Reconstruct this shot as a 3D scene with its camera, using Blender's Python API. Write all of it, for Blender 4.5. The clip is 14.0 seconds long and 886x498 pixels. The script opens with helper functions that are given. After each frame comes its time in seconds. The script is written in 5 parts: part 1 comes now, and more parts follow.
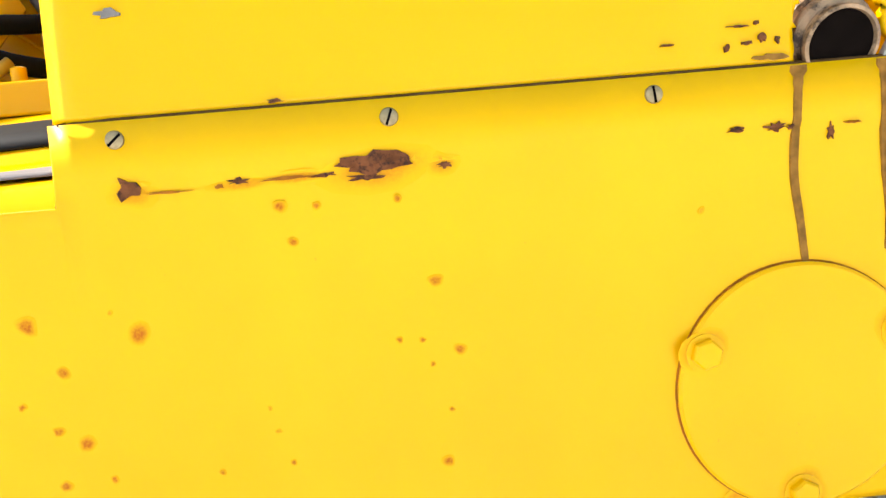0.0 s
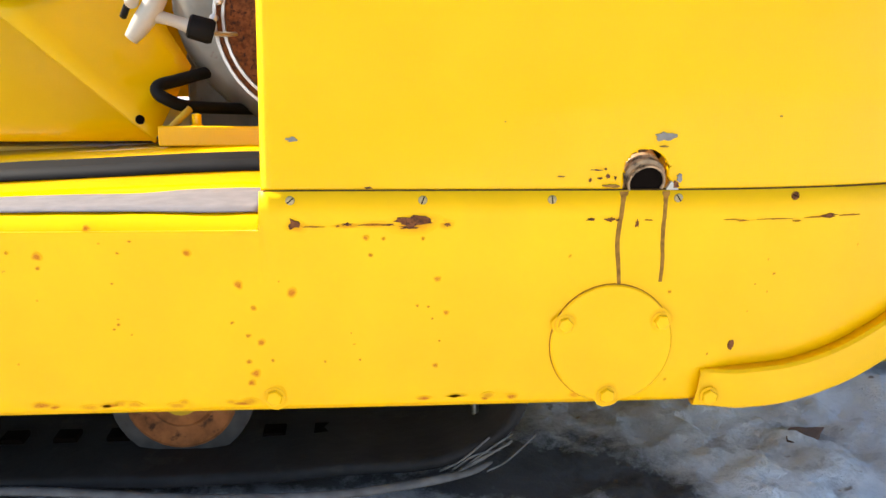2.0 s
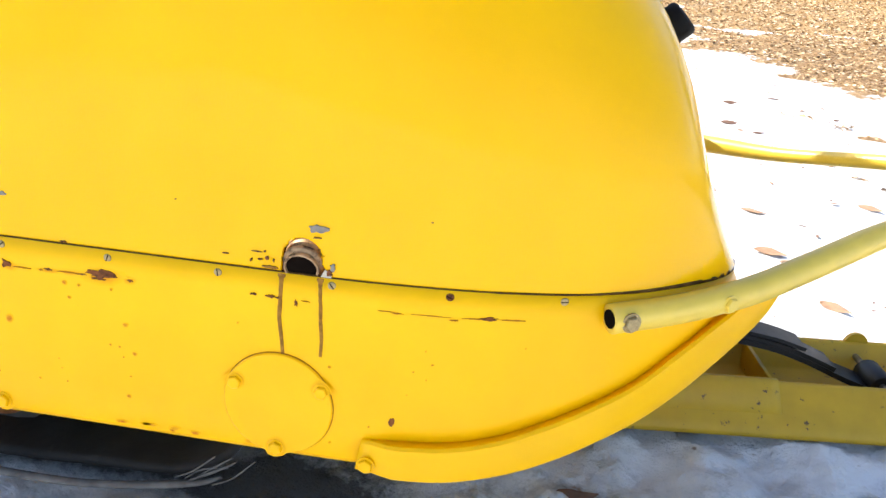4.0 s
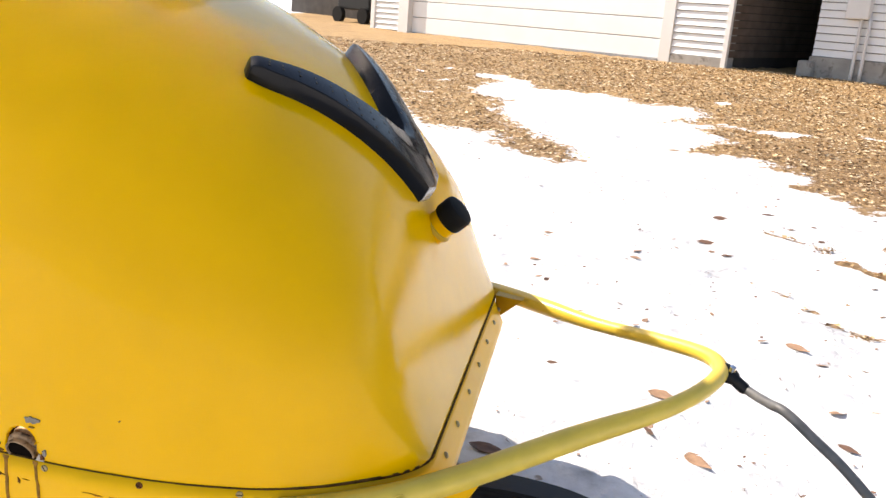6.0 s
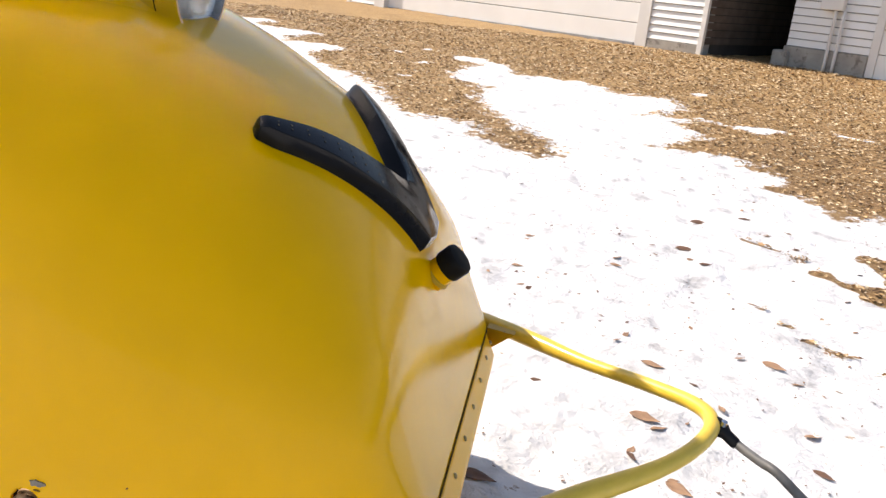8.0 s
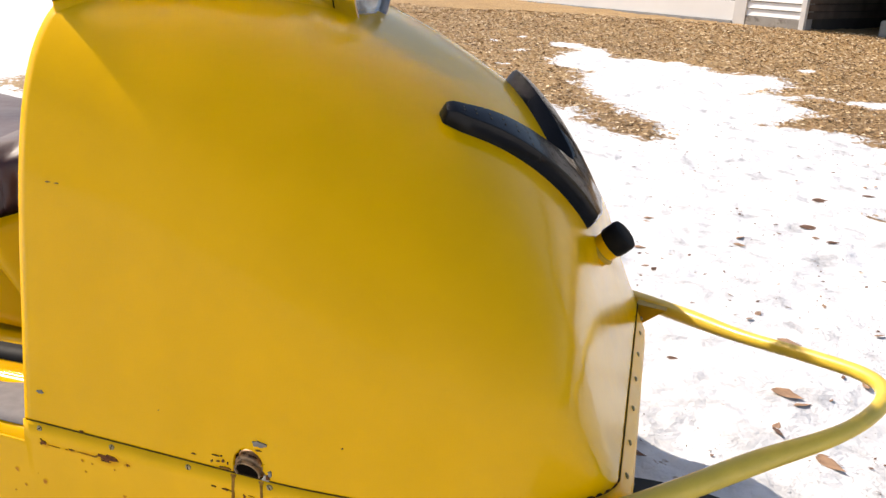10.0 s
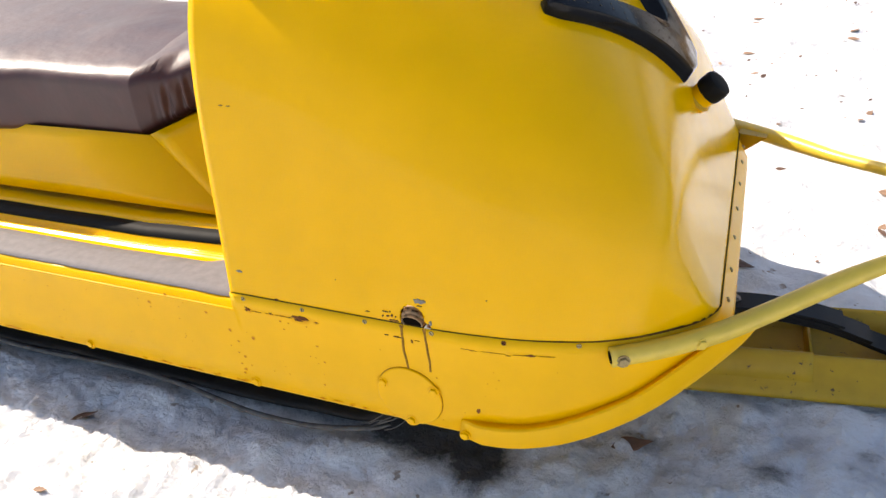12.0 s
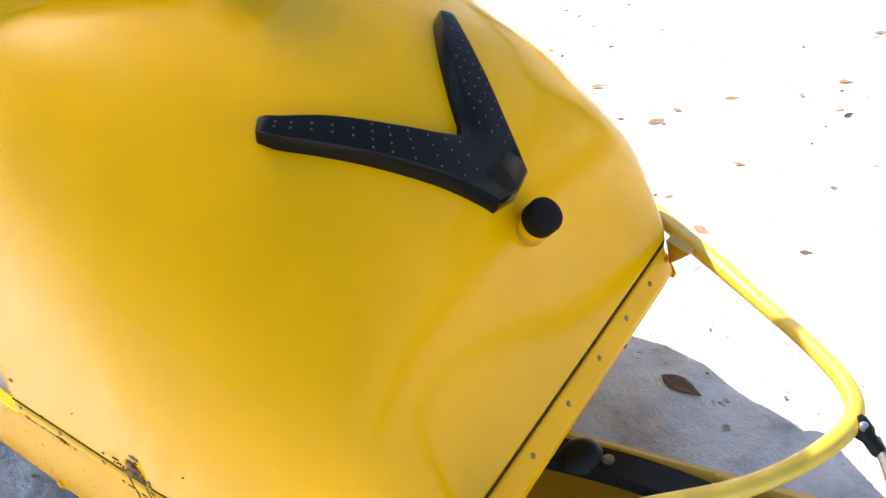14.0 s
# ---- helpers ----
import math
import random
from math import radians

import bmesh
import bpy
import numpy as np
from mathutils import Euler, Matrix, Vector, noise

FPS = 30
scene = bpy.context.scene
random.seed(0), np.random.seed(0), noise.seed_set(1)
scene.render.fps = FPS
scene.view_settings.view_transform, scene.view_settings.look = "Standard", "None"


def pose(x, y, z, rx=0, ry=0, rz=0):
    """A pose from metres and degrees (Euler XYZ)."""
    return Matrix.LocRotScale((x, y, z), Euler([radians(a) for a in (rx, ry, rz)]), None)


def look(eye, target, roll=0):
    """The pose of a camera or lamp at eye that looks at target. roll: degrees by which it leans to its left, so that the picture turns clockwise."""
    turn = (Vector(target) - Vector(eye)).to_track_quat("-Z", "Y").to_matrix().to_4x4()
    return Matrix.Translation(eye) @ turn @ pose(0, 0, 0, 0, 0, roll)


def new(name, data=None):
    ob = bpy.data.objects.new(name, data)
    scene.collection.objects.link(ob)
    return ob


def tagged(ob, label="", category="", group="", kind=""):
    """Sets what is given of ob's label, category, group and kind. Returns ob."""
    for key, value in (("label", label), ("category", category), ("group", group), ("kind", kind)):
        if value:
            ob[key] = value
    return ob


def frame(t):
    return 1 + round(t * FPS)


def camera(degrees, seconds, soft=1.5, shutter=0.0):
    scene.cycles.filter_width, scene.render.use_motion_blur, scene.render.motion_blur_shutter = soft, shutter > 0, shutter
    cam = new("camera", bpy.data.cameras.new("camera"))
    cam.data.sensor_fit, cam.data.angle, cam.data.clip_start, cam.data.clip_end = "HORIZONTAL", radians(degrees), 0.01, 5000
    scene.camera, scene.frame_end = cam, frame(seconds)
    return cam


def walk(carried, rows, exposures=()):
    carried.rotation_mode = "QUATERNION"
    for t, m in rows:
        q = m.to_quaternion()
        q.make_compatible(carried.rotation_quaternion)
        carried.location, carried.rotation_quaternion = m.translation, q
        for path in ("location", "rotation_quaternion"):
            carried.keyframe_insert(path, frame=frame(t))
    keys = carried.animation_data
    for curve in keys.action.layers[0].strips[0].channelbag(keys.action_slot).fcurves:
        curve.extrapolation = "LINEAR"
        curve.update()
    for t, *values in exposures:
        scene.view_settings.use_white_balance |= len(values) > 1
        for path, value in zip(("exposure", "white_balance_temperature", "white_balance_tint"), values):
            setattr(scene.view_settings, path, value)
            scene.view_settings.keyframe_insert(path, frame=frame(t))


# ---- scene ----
cam = camera(53.0, 14.0, 1.45)
PATH = [
    (0, (0.098, -0.34, 0.275), (0.213, 1.637, 0.001), -4.9),
    (0.3, (0.09, -0.339, 0.282), (0.238, 1.639, 0.028), -3.6),
    (0.5, (0.091, -0.338, 0.281), (0.219, 1.643, 0.034), 2.8),
    (0.7, (0.076, -0.39, 0.301), (0.233, 1.569, -0.07), 1.3),
    (1, (0.059, -0.505, 0.343), (0.205, 1.437, -0.111), 0.6),
    (1.5, (0.046, -0.677, 0.395), (0.223, 1.253, -0.099), 0.1),
    (2, (0.056, -0.675, 0.415), (0.233, 1.254, -0.084), 0.8),
    (2.5, (0.081, -0.672, 0.482), (0.273, 1.26, 0.001), 0.6),
    (3, (0.17, -0.68, 0.44), (0.193, 1.267, -0.018), 0.3),
    (3.5, (0.382, -0.647, 0.49), (0.071, 1.233, -0.117), -0.4),
    (4, (0.493, -0.672, 0.58), (0.228, 1.182, -0.122), 4.1),
    (4.2, (0.534, -0.715, 0.622), (0.246, 1.142, -0.062), 6.0),
    (6.3, (0.866, -0.648, 0.768), (0.366, 1.205, 0.207), 3.5),
    (6.5, (0.833, -0.662, 0.777), (0.336, 1.185, 0.192), 2.7),
    (7, (0.731, -0.659, 0.823), (0.374, 1.219, 0.237), 6.4),
    (7.5, (0.749, -0.653, 0.85), (0.434, 1.245, 0.302), 6.3),
    (8, (0.805, -0.643, 0.851), (0.406, 1.217, 0.234), 6.2),
    (8.5, (0.822, -0.624, 0.842), (0.316, 1.207, 0.217), 6.1),
    (9, (0.798, -0.653, 0.837), (0.185, 1.134, 0.181), 5.9),
    (9.2, (0.794, -0.656, 0.837), (0.167, 1.123, 0.172), 6.0),
    (11.3, (0.593, -0.846, 0.972), (0.136, 0.987, 0.313), -3.2),
    (11.5, (0.614, -0.823, 1.03), (0.173, 0.913, 0.141), -4.1),
    (12, (0.761, -0.844, 0.996), (-0.007, 0.68, -0.047), -6.4),
    (12.5, (0.833, -0.741, 0.999), (0.05, 0.779, -0.039), -8.9),
    (13, (0.847, -0.598, 1.036), (0.228, 0.978, -0.028), -4.4),
    (13.5, (0.998, -0.448, 1.029), (0.058, 0.942, -0.058), -5.7),
    (14, (1.104, -0.278, 1.016), (-0.063, 0.937, -0.061), -11.1),
]
EXPOSURES = [(0.0, 1.66, 6650, 11), (0.5, 1.54, 6650, 11), (4.0, 1.55, 6650, 11), (6.3, 0.90, 7200, 15), (9.2, 0.62, 7200, 15), (11.3, 0.64, 7150, 14), (12.0, 0.94, 7150, 14), (12.6, 1.25, 7150, 14), (14.0, 1.22, 7150, 14)]
walk(cam, [(t, look(eye, target, roll)) for t, eye, target, roll in PATH], EXPOSURES)

# ---- world, sun, exposure ----
TO_SUN = Vector((-1.0, 0.27, 0.96)).normalized()
world = bpy.data.worlds.new("sky")
scene.world = world
world.use_nodes = True
wn, wl = world.node_tree.nodes, world.node_tree.links
sky = wn.new("ShaderNodeTexSky")
sky.sky_type = "NISHITA"
sky.sun_disc = False
sky.sun_elevation = math.asin(TO_SUN.z)
sky.sun_rotation = math.atan2(TO_SUN.x, TO_SUN.y)
wn["Background"].inputs["Strength"].default_value = 0.11
wl.new(sky.outputs["Color"], wn["Background"].inputs["Color"])
sun_data = bpy.data.lights.new("sun", "SUN")
sun_data.energy, sun_data.angle, sun_data.color = 4.2, radians(0.5), (1.0, 0.95, 0.87)
sun = new("sun", sun_data)
sun.matrix_world = look(TO_SUN * 30, (0, 0, 0))

# ---- materials ----


def mat(name, base, rough=0.5, metal=0.0, spots=(), bump=(), coat=0.0, vary=0.0, vscale=6.0, spec=0.5):
    """A procedural surface. spots: (colour, scale, threshold, softness) stains laid over the base; bump: (scale, strength) relief."""
    m = bpy.data.materials.new(name)
    m.use_nodes = True
    nd, lk = m.node_tree.nodes, m.node_tree.links
    bs = nd["Principled BSDF"]
    bs.inputs["Roughness"].default_value = rough
    bs.inputs["Metallic"].default_value = metal
    bs.inputs["Coat Weight"].default_value = coat
    bs.inputs["Coat Roughness"].default_value = 0.12
    bs.inputs["Specular IOR Level"].default_value = spec
    tc = nd.new("ShaderNodeTexCoord")
    col = nd.new("ShaderNodeRGB")
    col.outputs[0].default_value = (*base, 1)
    out = col.outputs[0]
    if vary:
        nz = nd.new("ShaderNodeTexNoise")
        nz.inputs["Scale"].default_value, nz.inputs["Detail"].default_value = vscale, 5
        lk.new(tc.outputs["Object"], nz.inputs["Vector"])
        mr = nd.new("ShaderNodeMapRange")
        mr.inputs["From Min"].default_value, mr.inputs["From Max"].default_value = 0.3, 0.7
        mr.inputs["To Min"].default_value, mr.inputs["To Max"].default_value = 1 - vary, 1 + vary
        lk.new(nz.outputs["Fac"], mr.inputs["Value"])
        hv = nd.new("ShaderNodeHueSaturation")
        lk.new(out, hv.inputs["Color"])
        lk.new(mr.outputs["Result"], hv.inputs["Value"])
        out = hv.outputs["Color"]
        rr = nd.new("ShaderNodeMapRange")
        rr.inputs["To Min"].default_value, rr.inputs["To Max"].default_value = max(0.02, rough - 0.1), min(1, rough + 0.1)
        lk.new(nz.outputs["Fac"], rr.inputs["Value"])
        lk.new(rr.outputs["Result"], bs.inputs["Roughness"])
    for colour, scale, threshold, soft in spots:
        nz = nd.new("ShaderNodeTexNoise")
        nz.inputs["Scale"].default_value, nz.inputs["Detail"].default_value = scale, 6
        nz.inputs["Roughness"].default_value = 0.65
        lk.new(tc.outputs["Object"], nz.inputs["Vector"])
        mr = nd.new("ShaderNodeMapRange")
        mr.inputs["From Min"].default_value, mr.inputs["From Max"].default_value = threshold, threshold + soft
        lk.new(nz.outputs["Fac"], mr.inputs["Value"])
        mx = nd.new("ShaderNodeMix")
        mx.data_type = "RGBA"
        lk.new(mr.outputs["Result"], mx.inputs["Factor"])
        lk.new(out, mx.inputs["A"])
        mx.inputs["B"].default_value = (*colour, 1)
        out = mx.outputs["Result"]
    lk.new(out, bs.inputs["Base Color"])
    last = None
    for scale, strength in bump:
        nz = nd.new("ShaderNodeTexNoise")
        nz.inputs["Scale"].default_value, nz.inputs["Detail"].default_value = scale, 4
        lk.new(tc.outputs["Object"], nz.inputs["Vector"])
        bp = nd.new("ShaderNodeBump")
        bp.inputs["Strength"].default_value, bp.inputs["Distance"].default_value = strength, 0.2 / scale
        lk.new(nz.outputs["Fac"], bp.inputs["Height"])
        if last:
            lk.new(last, bp.inputs["Normal"])
        last = bp.outputs["Normal"]
    if last:
        lk.new(last, bs.inputs["Normal"])
    return m


YEL = (0.87, 0.462, 0.001)
paint = mat("yellow_paint", YEL, 0.15, spec=0.2, vary=0.04, vscale=9, bump=((2.5, 0.07), (6, 0.04), (14, 0.02), (400, 0.01)))
pan_paint = mat("yellow_pan_paint", YEL, 0.32, spec=0.18, vary=0.05, vscale=11, spots=(((0.50, 0.20, 0.015), 38, 0.70, 0.06),), bump=((18, 0.05), (260, 0.03)))
dull_yellow = mat("worn_yellow_paint", (0.52, 0.315, 0.012), 0.5, vary=0.10, vscale=25, spots=(((0.10, 0.05, 0.02), 60, 0.64, 0.04),), bump=((120, 0.1),))
tube_paint = mat("bumper_paint", (0.72, 0.50, 0.06), 0.4, coat=0.2, vary=0.08, vscale=30, spots=(((0.12, 0.08, 0.04), 90, 0.70, 0.04),), bump=((150, 0.06),))
rust = mat("rust", (0.16, 0.055, 0.02), 0.85, spec=0.1, vary=0.4, vscale=200, spots=(((0.03, 0.018, 0.014), 300, 0.5, 0.15),), bump=((400, 0.4),))
rust_mid = mat("rust_fleck", (0.34, 0.115, 0.012), 0.8, spec=0.08, vary=0.25, vscale=300)
bare = mat("bare_primer", (0.20, 0.17, 0.14), 0.6, vary=0.2, vscale=200)
hole_dark = mat("hole_dark", (0.006, 0.004, 0.003), 0.95, spec=0.02, vary=0.3, vscale=90)
soot = mat("dried_oil", (0.26, 0.12, 0.02), 0.7, spec=0.1, vary=0.35, vscale=240)
zinc = mat("zinc_screw", (0.34, 0.26, 0.13), 0.5, 0.7, vary=0.25, vscale=500, spots=(((0.18, 0.09, 0.03), 350, 0.6, 0.1),))
chrome = mat("chrome", (0.78, 0.78, 0.78), 0.07, 1.0, vary=0.05, vscale=60)
bright_steel = mat("bright_steel", (0.62, 0.59, 0.55), 0.34, 0.7, vary=0.15, vscale=90, spots=(((0.30, 0.16, 0.08), 120, 0.66, 0.06),))
steel = mat("dull_steel", (0.30, 0.28, 0.25), 0.4, 0.9, vary=0.25, vscale=60, bump=((200, 0.1),))
black_plastic = mat("black_plastic", (0.007, 0.007, 0.008), 0.14, vary=0.05, vscale=40, spec=0.2, bump=((60, 0.03),))
black_rubber = mat("black_rubber", (0.007, 0.0067, 0.0067), 0.65, spec=0.15, vary=0.3, vscale=60, bump=((220, 0.15),))
black_paint = mat("black_spring_paint", (0.009, 0.009, 0.010), 0.45, spec=0.25, vary=0.3, vscale=50, spots=(((0.10, 0.05, 0.03), 80, 0.72, 0.04),), bump=((160, 0.1),))
grey_tread = mat("grey_tread", (0.17, 0.153, 0.152), 0.75, vary=0.15, vscale=70, bump=((700, 0.5), (60, 0.1)))
vinyl = mat("maroon_vinyl", (0.062, 0.025, 0.023), 0.42, vary=0.15, vscale=20, spec=0.5, bump=((9, 0.14), (30, 0.14), (600, 0.1)))
drum_grey = mat("grey_casting", (0.25, 0.23, 0.19), 0.45, 0.4, vary=0.2, vscale=40, spots=(((0.16, 0.06, 0.025), 30, 0.60, 0.08),), bump=((150, 0.2),))
cream = mat("cream_plastic", (0.46, 0.41, 0.32), 0.45, vary=0.08, vscale=80, spots=(((0.2, 0.15, 0.1), 120, 0.66, 0.08),))
siding_white = mat("white_siding", (0.84, 0.83, 0.81), 0.5, vary=0.04, vscale=3, bump=((40, 0.05),))
door_white = mat("white_door", (0.85, 0.85, 0.84), 0.42, vary=0.03, vscale=2, bump=((60, 0.04),))
concrete = mat("concrete", (0.34, 0.32, 0.29), 0.85, vary=0.15, vscale=6, spots=(((0.2, 0.18, 0.16), 9, 0.55, 0.1),), bump=((40, 0.3),))
leaf_brown = mat("dry_leaf", (0.15, 0.08, 0.05), 0.7, vary=0.3, vscale=60, bump=((200, 0.3),))
leaf_tan = mat("pale_dry_leaf", (0.33, 0.20, 0.12), 0.7, vary=0.25, vscale=60, bump=((200, 0.3),))
glass = mat("lamp_glass", (0.9, 0.92, 0.95), 0.05, coat=0.3, bump=((120, 0.25),))
glass.node_tree.nodes["Principled BSDF"].inputs["Transmission Weight"].default_value = 0.85
screen = mat("clear_windshield", (1.0, 0.97, 0.93), 0.06)
screen.node_tree.nodes["Principled BSDF"].inputs["Transmission Weight"].default_value = 0.9
screen.node_tree.nodes["Principled BSDF"].inputs["IOR"].default_value = 1.1


def ground_material():
    """Patchy snow over matted brown grass and small stones."""
    m = bpy.data.materials.new("snow_and_grass")
    m.use_nodes = True
    nd, lk = m.node_tree.nodes, m.node_tree.links
    bs = nd["Principled BSDF"]
    tc = nd.new("ShaderNodeTexCoord")

    def noise_of(scale, detail=6, rough=0.6):
        n = nd.new("ShaderNodeTexNoise")
        n.inputs["Scale"].default_value, n.inputs["Detail"].default_value, n.inputs["Roughness"].default_value = scale, detail, rough
        lk.new(tc.outputs["Object"], n.inputs["Vector"])
        return n.outputs["Fac"]

    def ramp(src, stops):
        r = nd.new("ShaderNodeValToRGB")
        while len(r.color_ramp.elements) < len(stops):
            r.color_ramp.elements.new(0.5)
        for e, (p, c) in zip(r.color_ramp.elements, stops):
            e.position, e.color = p, (*c, 1)
        lk.new(src, r.inputs["Fac"])
        return r.outputs["Color"]

    def maths(op, a, b):
        n = nd.new("ShaderNodeMath")
        n.operation = op
        for i, v in enumerate((a, b)):
            if isinstance(v, (int, float)):
                n.inputs[i].default_value = v
            else:
                lk.new(v, n.inputs[i])
        return n.outputs[0]

    grass = ramp(noise_of(42, 9, 0.8), ((0.30, (0.11, 0.065, 0.022)), (0.46, (0.34, 0.21, 0.085)), (0.60, (0.50, 0.34, 0.15)), (0.75, (0.66, 0.50, 0.29))))
    tone = nd.new("ShaderNodeMix")
    tone.data_type, tone.blend_type = "RGBA", "MULTIPLY"
    tone.inputs["Factor"].default_value = 1.0
    lk.new(grass, tone.inputs["A"])
    lk.new(ramp(noise_of(2.2, 8, 0.7), ((0.30, (0.68, 0.63, 0.58)), (0.48, (0.90, 0.87, 0.84)), (0.66, (1.0, 1.0, 1.0)))), tone.inputs["B"])
    grass = tone.outputs["Result"]
    damp = nd.new("ShaderNodeAttribute")
    damp.attribute_name = "damp"
    muddy = nd.new("ShaderNodeMix")
    muddy.data_type, muddy.blend_type = "RGBA", "MULTIPLY"
    muddy.inputs["B"].default_value = (0.74, 0.72, 0.74, 1)
    lk.new(damp.outputs["Fac"], muddy.inputs["Factor"])
    lk.new(grass, muddy.inputs["A"])
    grass = muddy.outputs["Result"]
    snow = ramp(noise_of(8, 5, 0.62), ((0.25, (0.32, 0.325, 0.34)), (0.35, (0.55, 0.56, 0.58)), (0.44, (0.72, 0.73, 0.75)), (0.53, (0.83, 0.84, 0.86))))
    snow_dark = nd.new("ShaderNodeAttribute")
    snow_dark.attribute_name = "snow_dark"
    darkened = nd.new("ShaderNodeMapRange")
    darkened.inputs["From Min"].default_value, darkened.inputs["From Max"].default_value = 0.46, 0.92
    lk.new(maths("ADD", snow_dark.outputs["Fac"], maths("MULTIPLY", maths("SUBTRACT", noise_of(16, 9, 0.78), 0.5), 1.3)), darkened.inputs["Value"])
    dark_mix = nd.new("ShaderNodeMix")
    dark_mix.data_type = "RGBA"
    dark_mix.inputs["B"].default_value = (0.075, 0.07, 0.068, 1)
    lk.new(darkened.outputs["Result"], dark_mix.inputs["Factor"])
    lk.new(snow, dark_mix.inputs["A"])
    snow = dark_mix.outputs["Result"]
    cover = nd.new("ShaderNodeAttribute")
    cover.attribute_name = "snow"
    edge = maths("ADD", cover.outputs["Fac"], maths("MULTIPLY", maths("SUBTRACT", noise_of(5, 9, 0.72), 0.5), 0.9))
    edge = maths("ADD", edge, maths("MULTIPLY", maths("SUBTRACT", noise_of(24, 6, 0.7), 0.5), 0.7))
    mask = nd.new("ShaderNodeMapRange")
    mask.inputs["From Min"].default_value, mask.inputs["From Max"].default_value = 0.47, 0.53
    lk.new(edge, mask.inputs["Value"])
    grit = nd.new("ShaderNodeMapRange")
    grit.inputs["From Min"].default_value, grit.inputs["From Max"].default_value = 0.69, 0.73
    lk.new(noise_of(26, 3, 0.6), grit.inputs["Value"])
    mixer = nd.new("ShaderNodeMix")
    mixer.data_type = "RGBA"
    lk.new(maths("MULTIPLY", mask.outputs["Result"], maths("SUBTRACT", 1.0, maths("MULTIPLY", grit.outputs["Result"], 0.7))), mixer.inputs["Factor"])
    lk.new(grass, mixer.inputs["A"])
    lk.new(snow, mixer.inputs["B"])
    lk.new(mixer.outputs["Result"], bs.inputs["Base Color"])
    bs.inputs["Roughness"].default_value = 0.75
    b1 = nd.new("ShaderNodeBump")
    b1.inputs["Strength"].default_value, b1.inputs["Distance"].default_value = 0.8, 0.025
    lk.new(noise_of(14, 8, 0.7), b1.inputs["Height"])
    b2 = nd.new("ShaderNodeBump")
    b2.inputs["Strength"].default_value, b2.inputs["Distance"].default_value = 0.7, 0.006
    lk.new(noise_of(70, 6, 0.7), b2.inputs["Height"])
    lk.new(b1.outputs["Normal"], b2.inputs["Normal"])
    lk.new(b2.outputs["Normal"], bs.inputs["Normal"])
    return m


# ---- mesh helpers ----


def add(name, verts, faces, material, parent=None, label="", smooth=False):
    me = bpy.data.meshes.new(name)
    me.from_pydata([tuple(v) for v in verts], [], faces)
    me.materials.append(material)
    if smooth:
        for p in me.polygons:
            p.use_smooth = True
    me.update()
    ob = new(name, me)
    ob.parent = parent
    if label:
        ob["label"] = label
    return ob


def part(name, bm, material, parent=None, label="", smooth=False):
    me = bpy.data.meshes.new(name)
    bmesh.ops.recalc_face_normals(bm, faces=bm.faces)
    bm.to_mesh(me)
    bm.free()
    me.materials.append(material)
    if smooth:
        for p in me.polygons:
            p.use_smooth = True
    ob = new(name, me)
    ob.parent = parent
    if label:
        ob["label"] = label
    return ob


def thing(name, label, category, group="", at=(0, 0, 0)):
    ob = new(name)
    ob.location = at
    ob.empty_display_size = 0.05
    return tagged(ob, label, category, group)


def grid_mesh(rows, closed=False):
    n, k = len(rows), len(rows[0])
    verts = [p for r in rows for p in r]
    faces = []
    for i in range(n - 1):
        for j in range(k if closed else k - 1):
            j2 = (j + 1) % k
            faces.append((i * k + j, i * k + j2, (i + 1) * k + j2, (i + 1) * k + j))
    return verts, faces


def sheet(name, rows, thick, material, parent=None, label="", smooth=True, flip=False):
    """A sheet of metal or plastic from a grid of points, with real thickness."""
    verts, faces = grid_mesh(rows)
    if flip:
        faces = [f[::-1] for f in faces]
    ob = add(name, verts, faces, material, parent, label, smooth)
    so = ob.modifiers.new("thick", "SOLIDIFY")
    so.thickness, so.offset = thick, -1
    return ob


def spline(points, n):
    """A smooth curve through points (Catmull-Rom), n pieces between each pair."""
    p = [Vector(a) for a in points]
    p = [2 * p[0] - p[1], *p, 2 * p[-1] - p[-2]]
    out = []
    for i in range(1, len(p) - 2):
        for k in range(n):
            t = k / n
            a, b, c, d = p[i - 1 : i + 3]
            out.append(0.5 * (2 * b + (c - a) * t + (2 * a - 5 * b + 4 * c - d) * t * t + (3 * b - a - 3 * c + d) * t**3))
    out.append(p[-2])
    return out


def tube(name, points, radius, material, parent=None, label="", sides=12, n=6, flat=1.0, caps=True):
    """A tube along a smooth curve; radius may be a function of 0..1; flat squeezes it upright."""
    path = spline(points, n)
    rows = []
    for i, p in enumerate(path):
        d = (path[min(i + 1, len(path) - 1)] - path[max(i - 1, 0)]).normalized()
        side = d.cross(Vector((0, 0, 1)))
        side = side.normalized() if side.length > 1e-4 else Vector((1, 0, 0))
        up = side.cross(d).normalized()
        r = radius(i / (len(path) - 1)) if callable(radius) else radius
        rows.append([p + side * (r * math.cos(a)) + up * (r * flat * math.sin(a)) for a in (2 * math.pi * k / sides for k in range(sides))])
    verts, faces = grid_mesh(rows, True)
    if caps:
        faces += [tuple(range(sides))[::-1], tuple(range((len(rows) - 1) * sides, len(rows) * sides))]
    return add(name, verts, faces, material, parent, label, True)


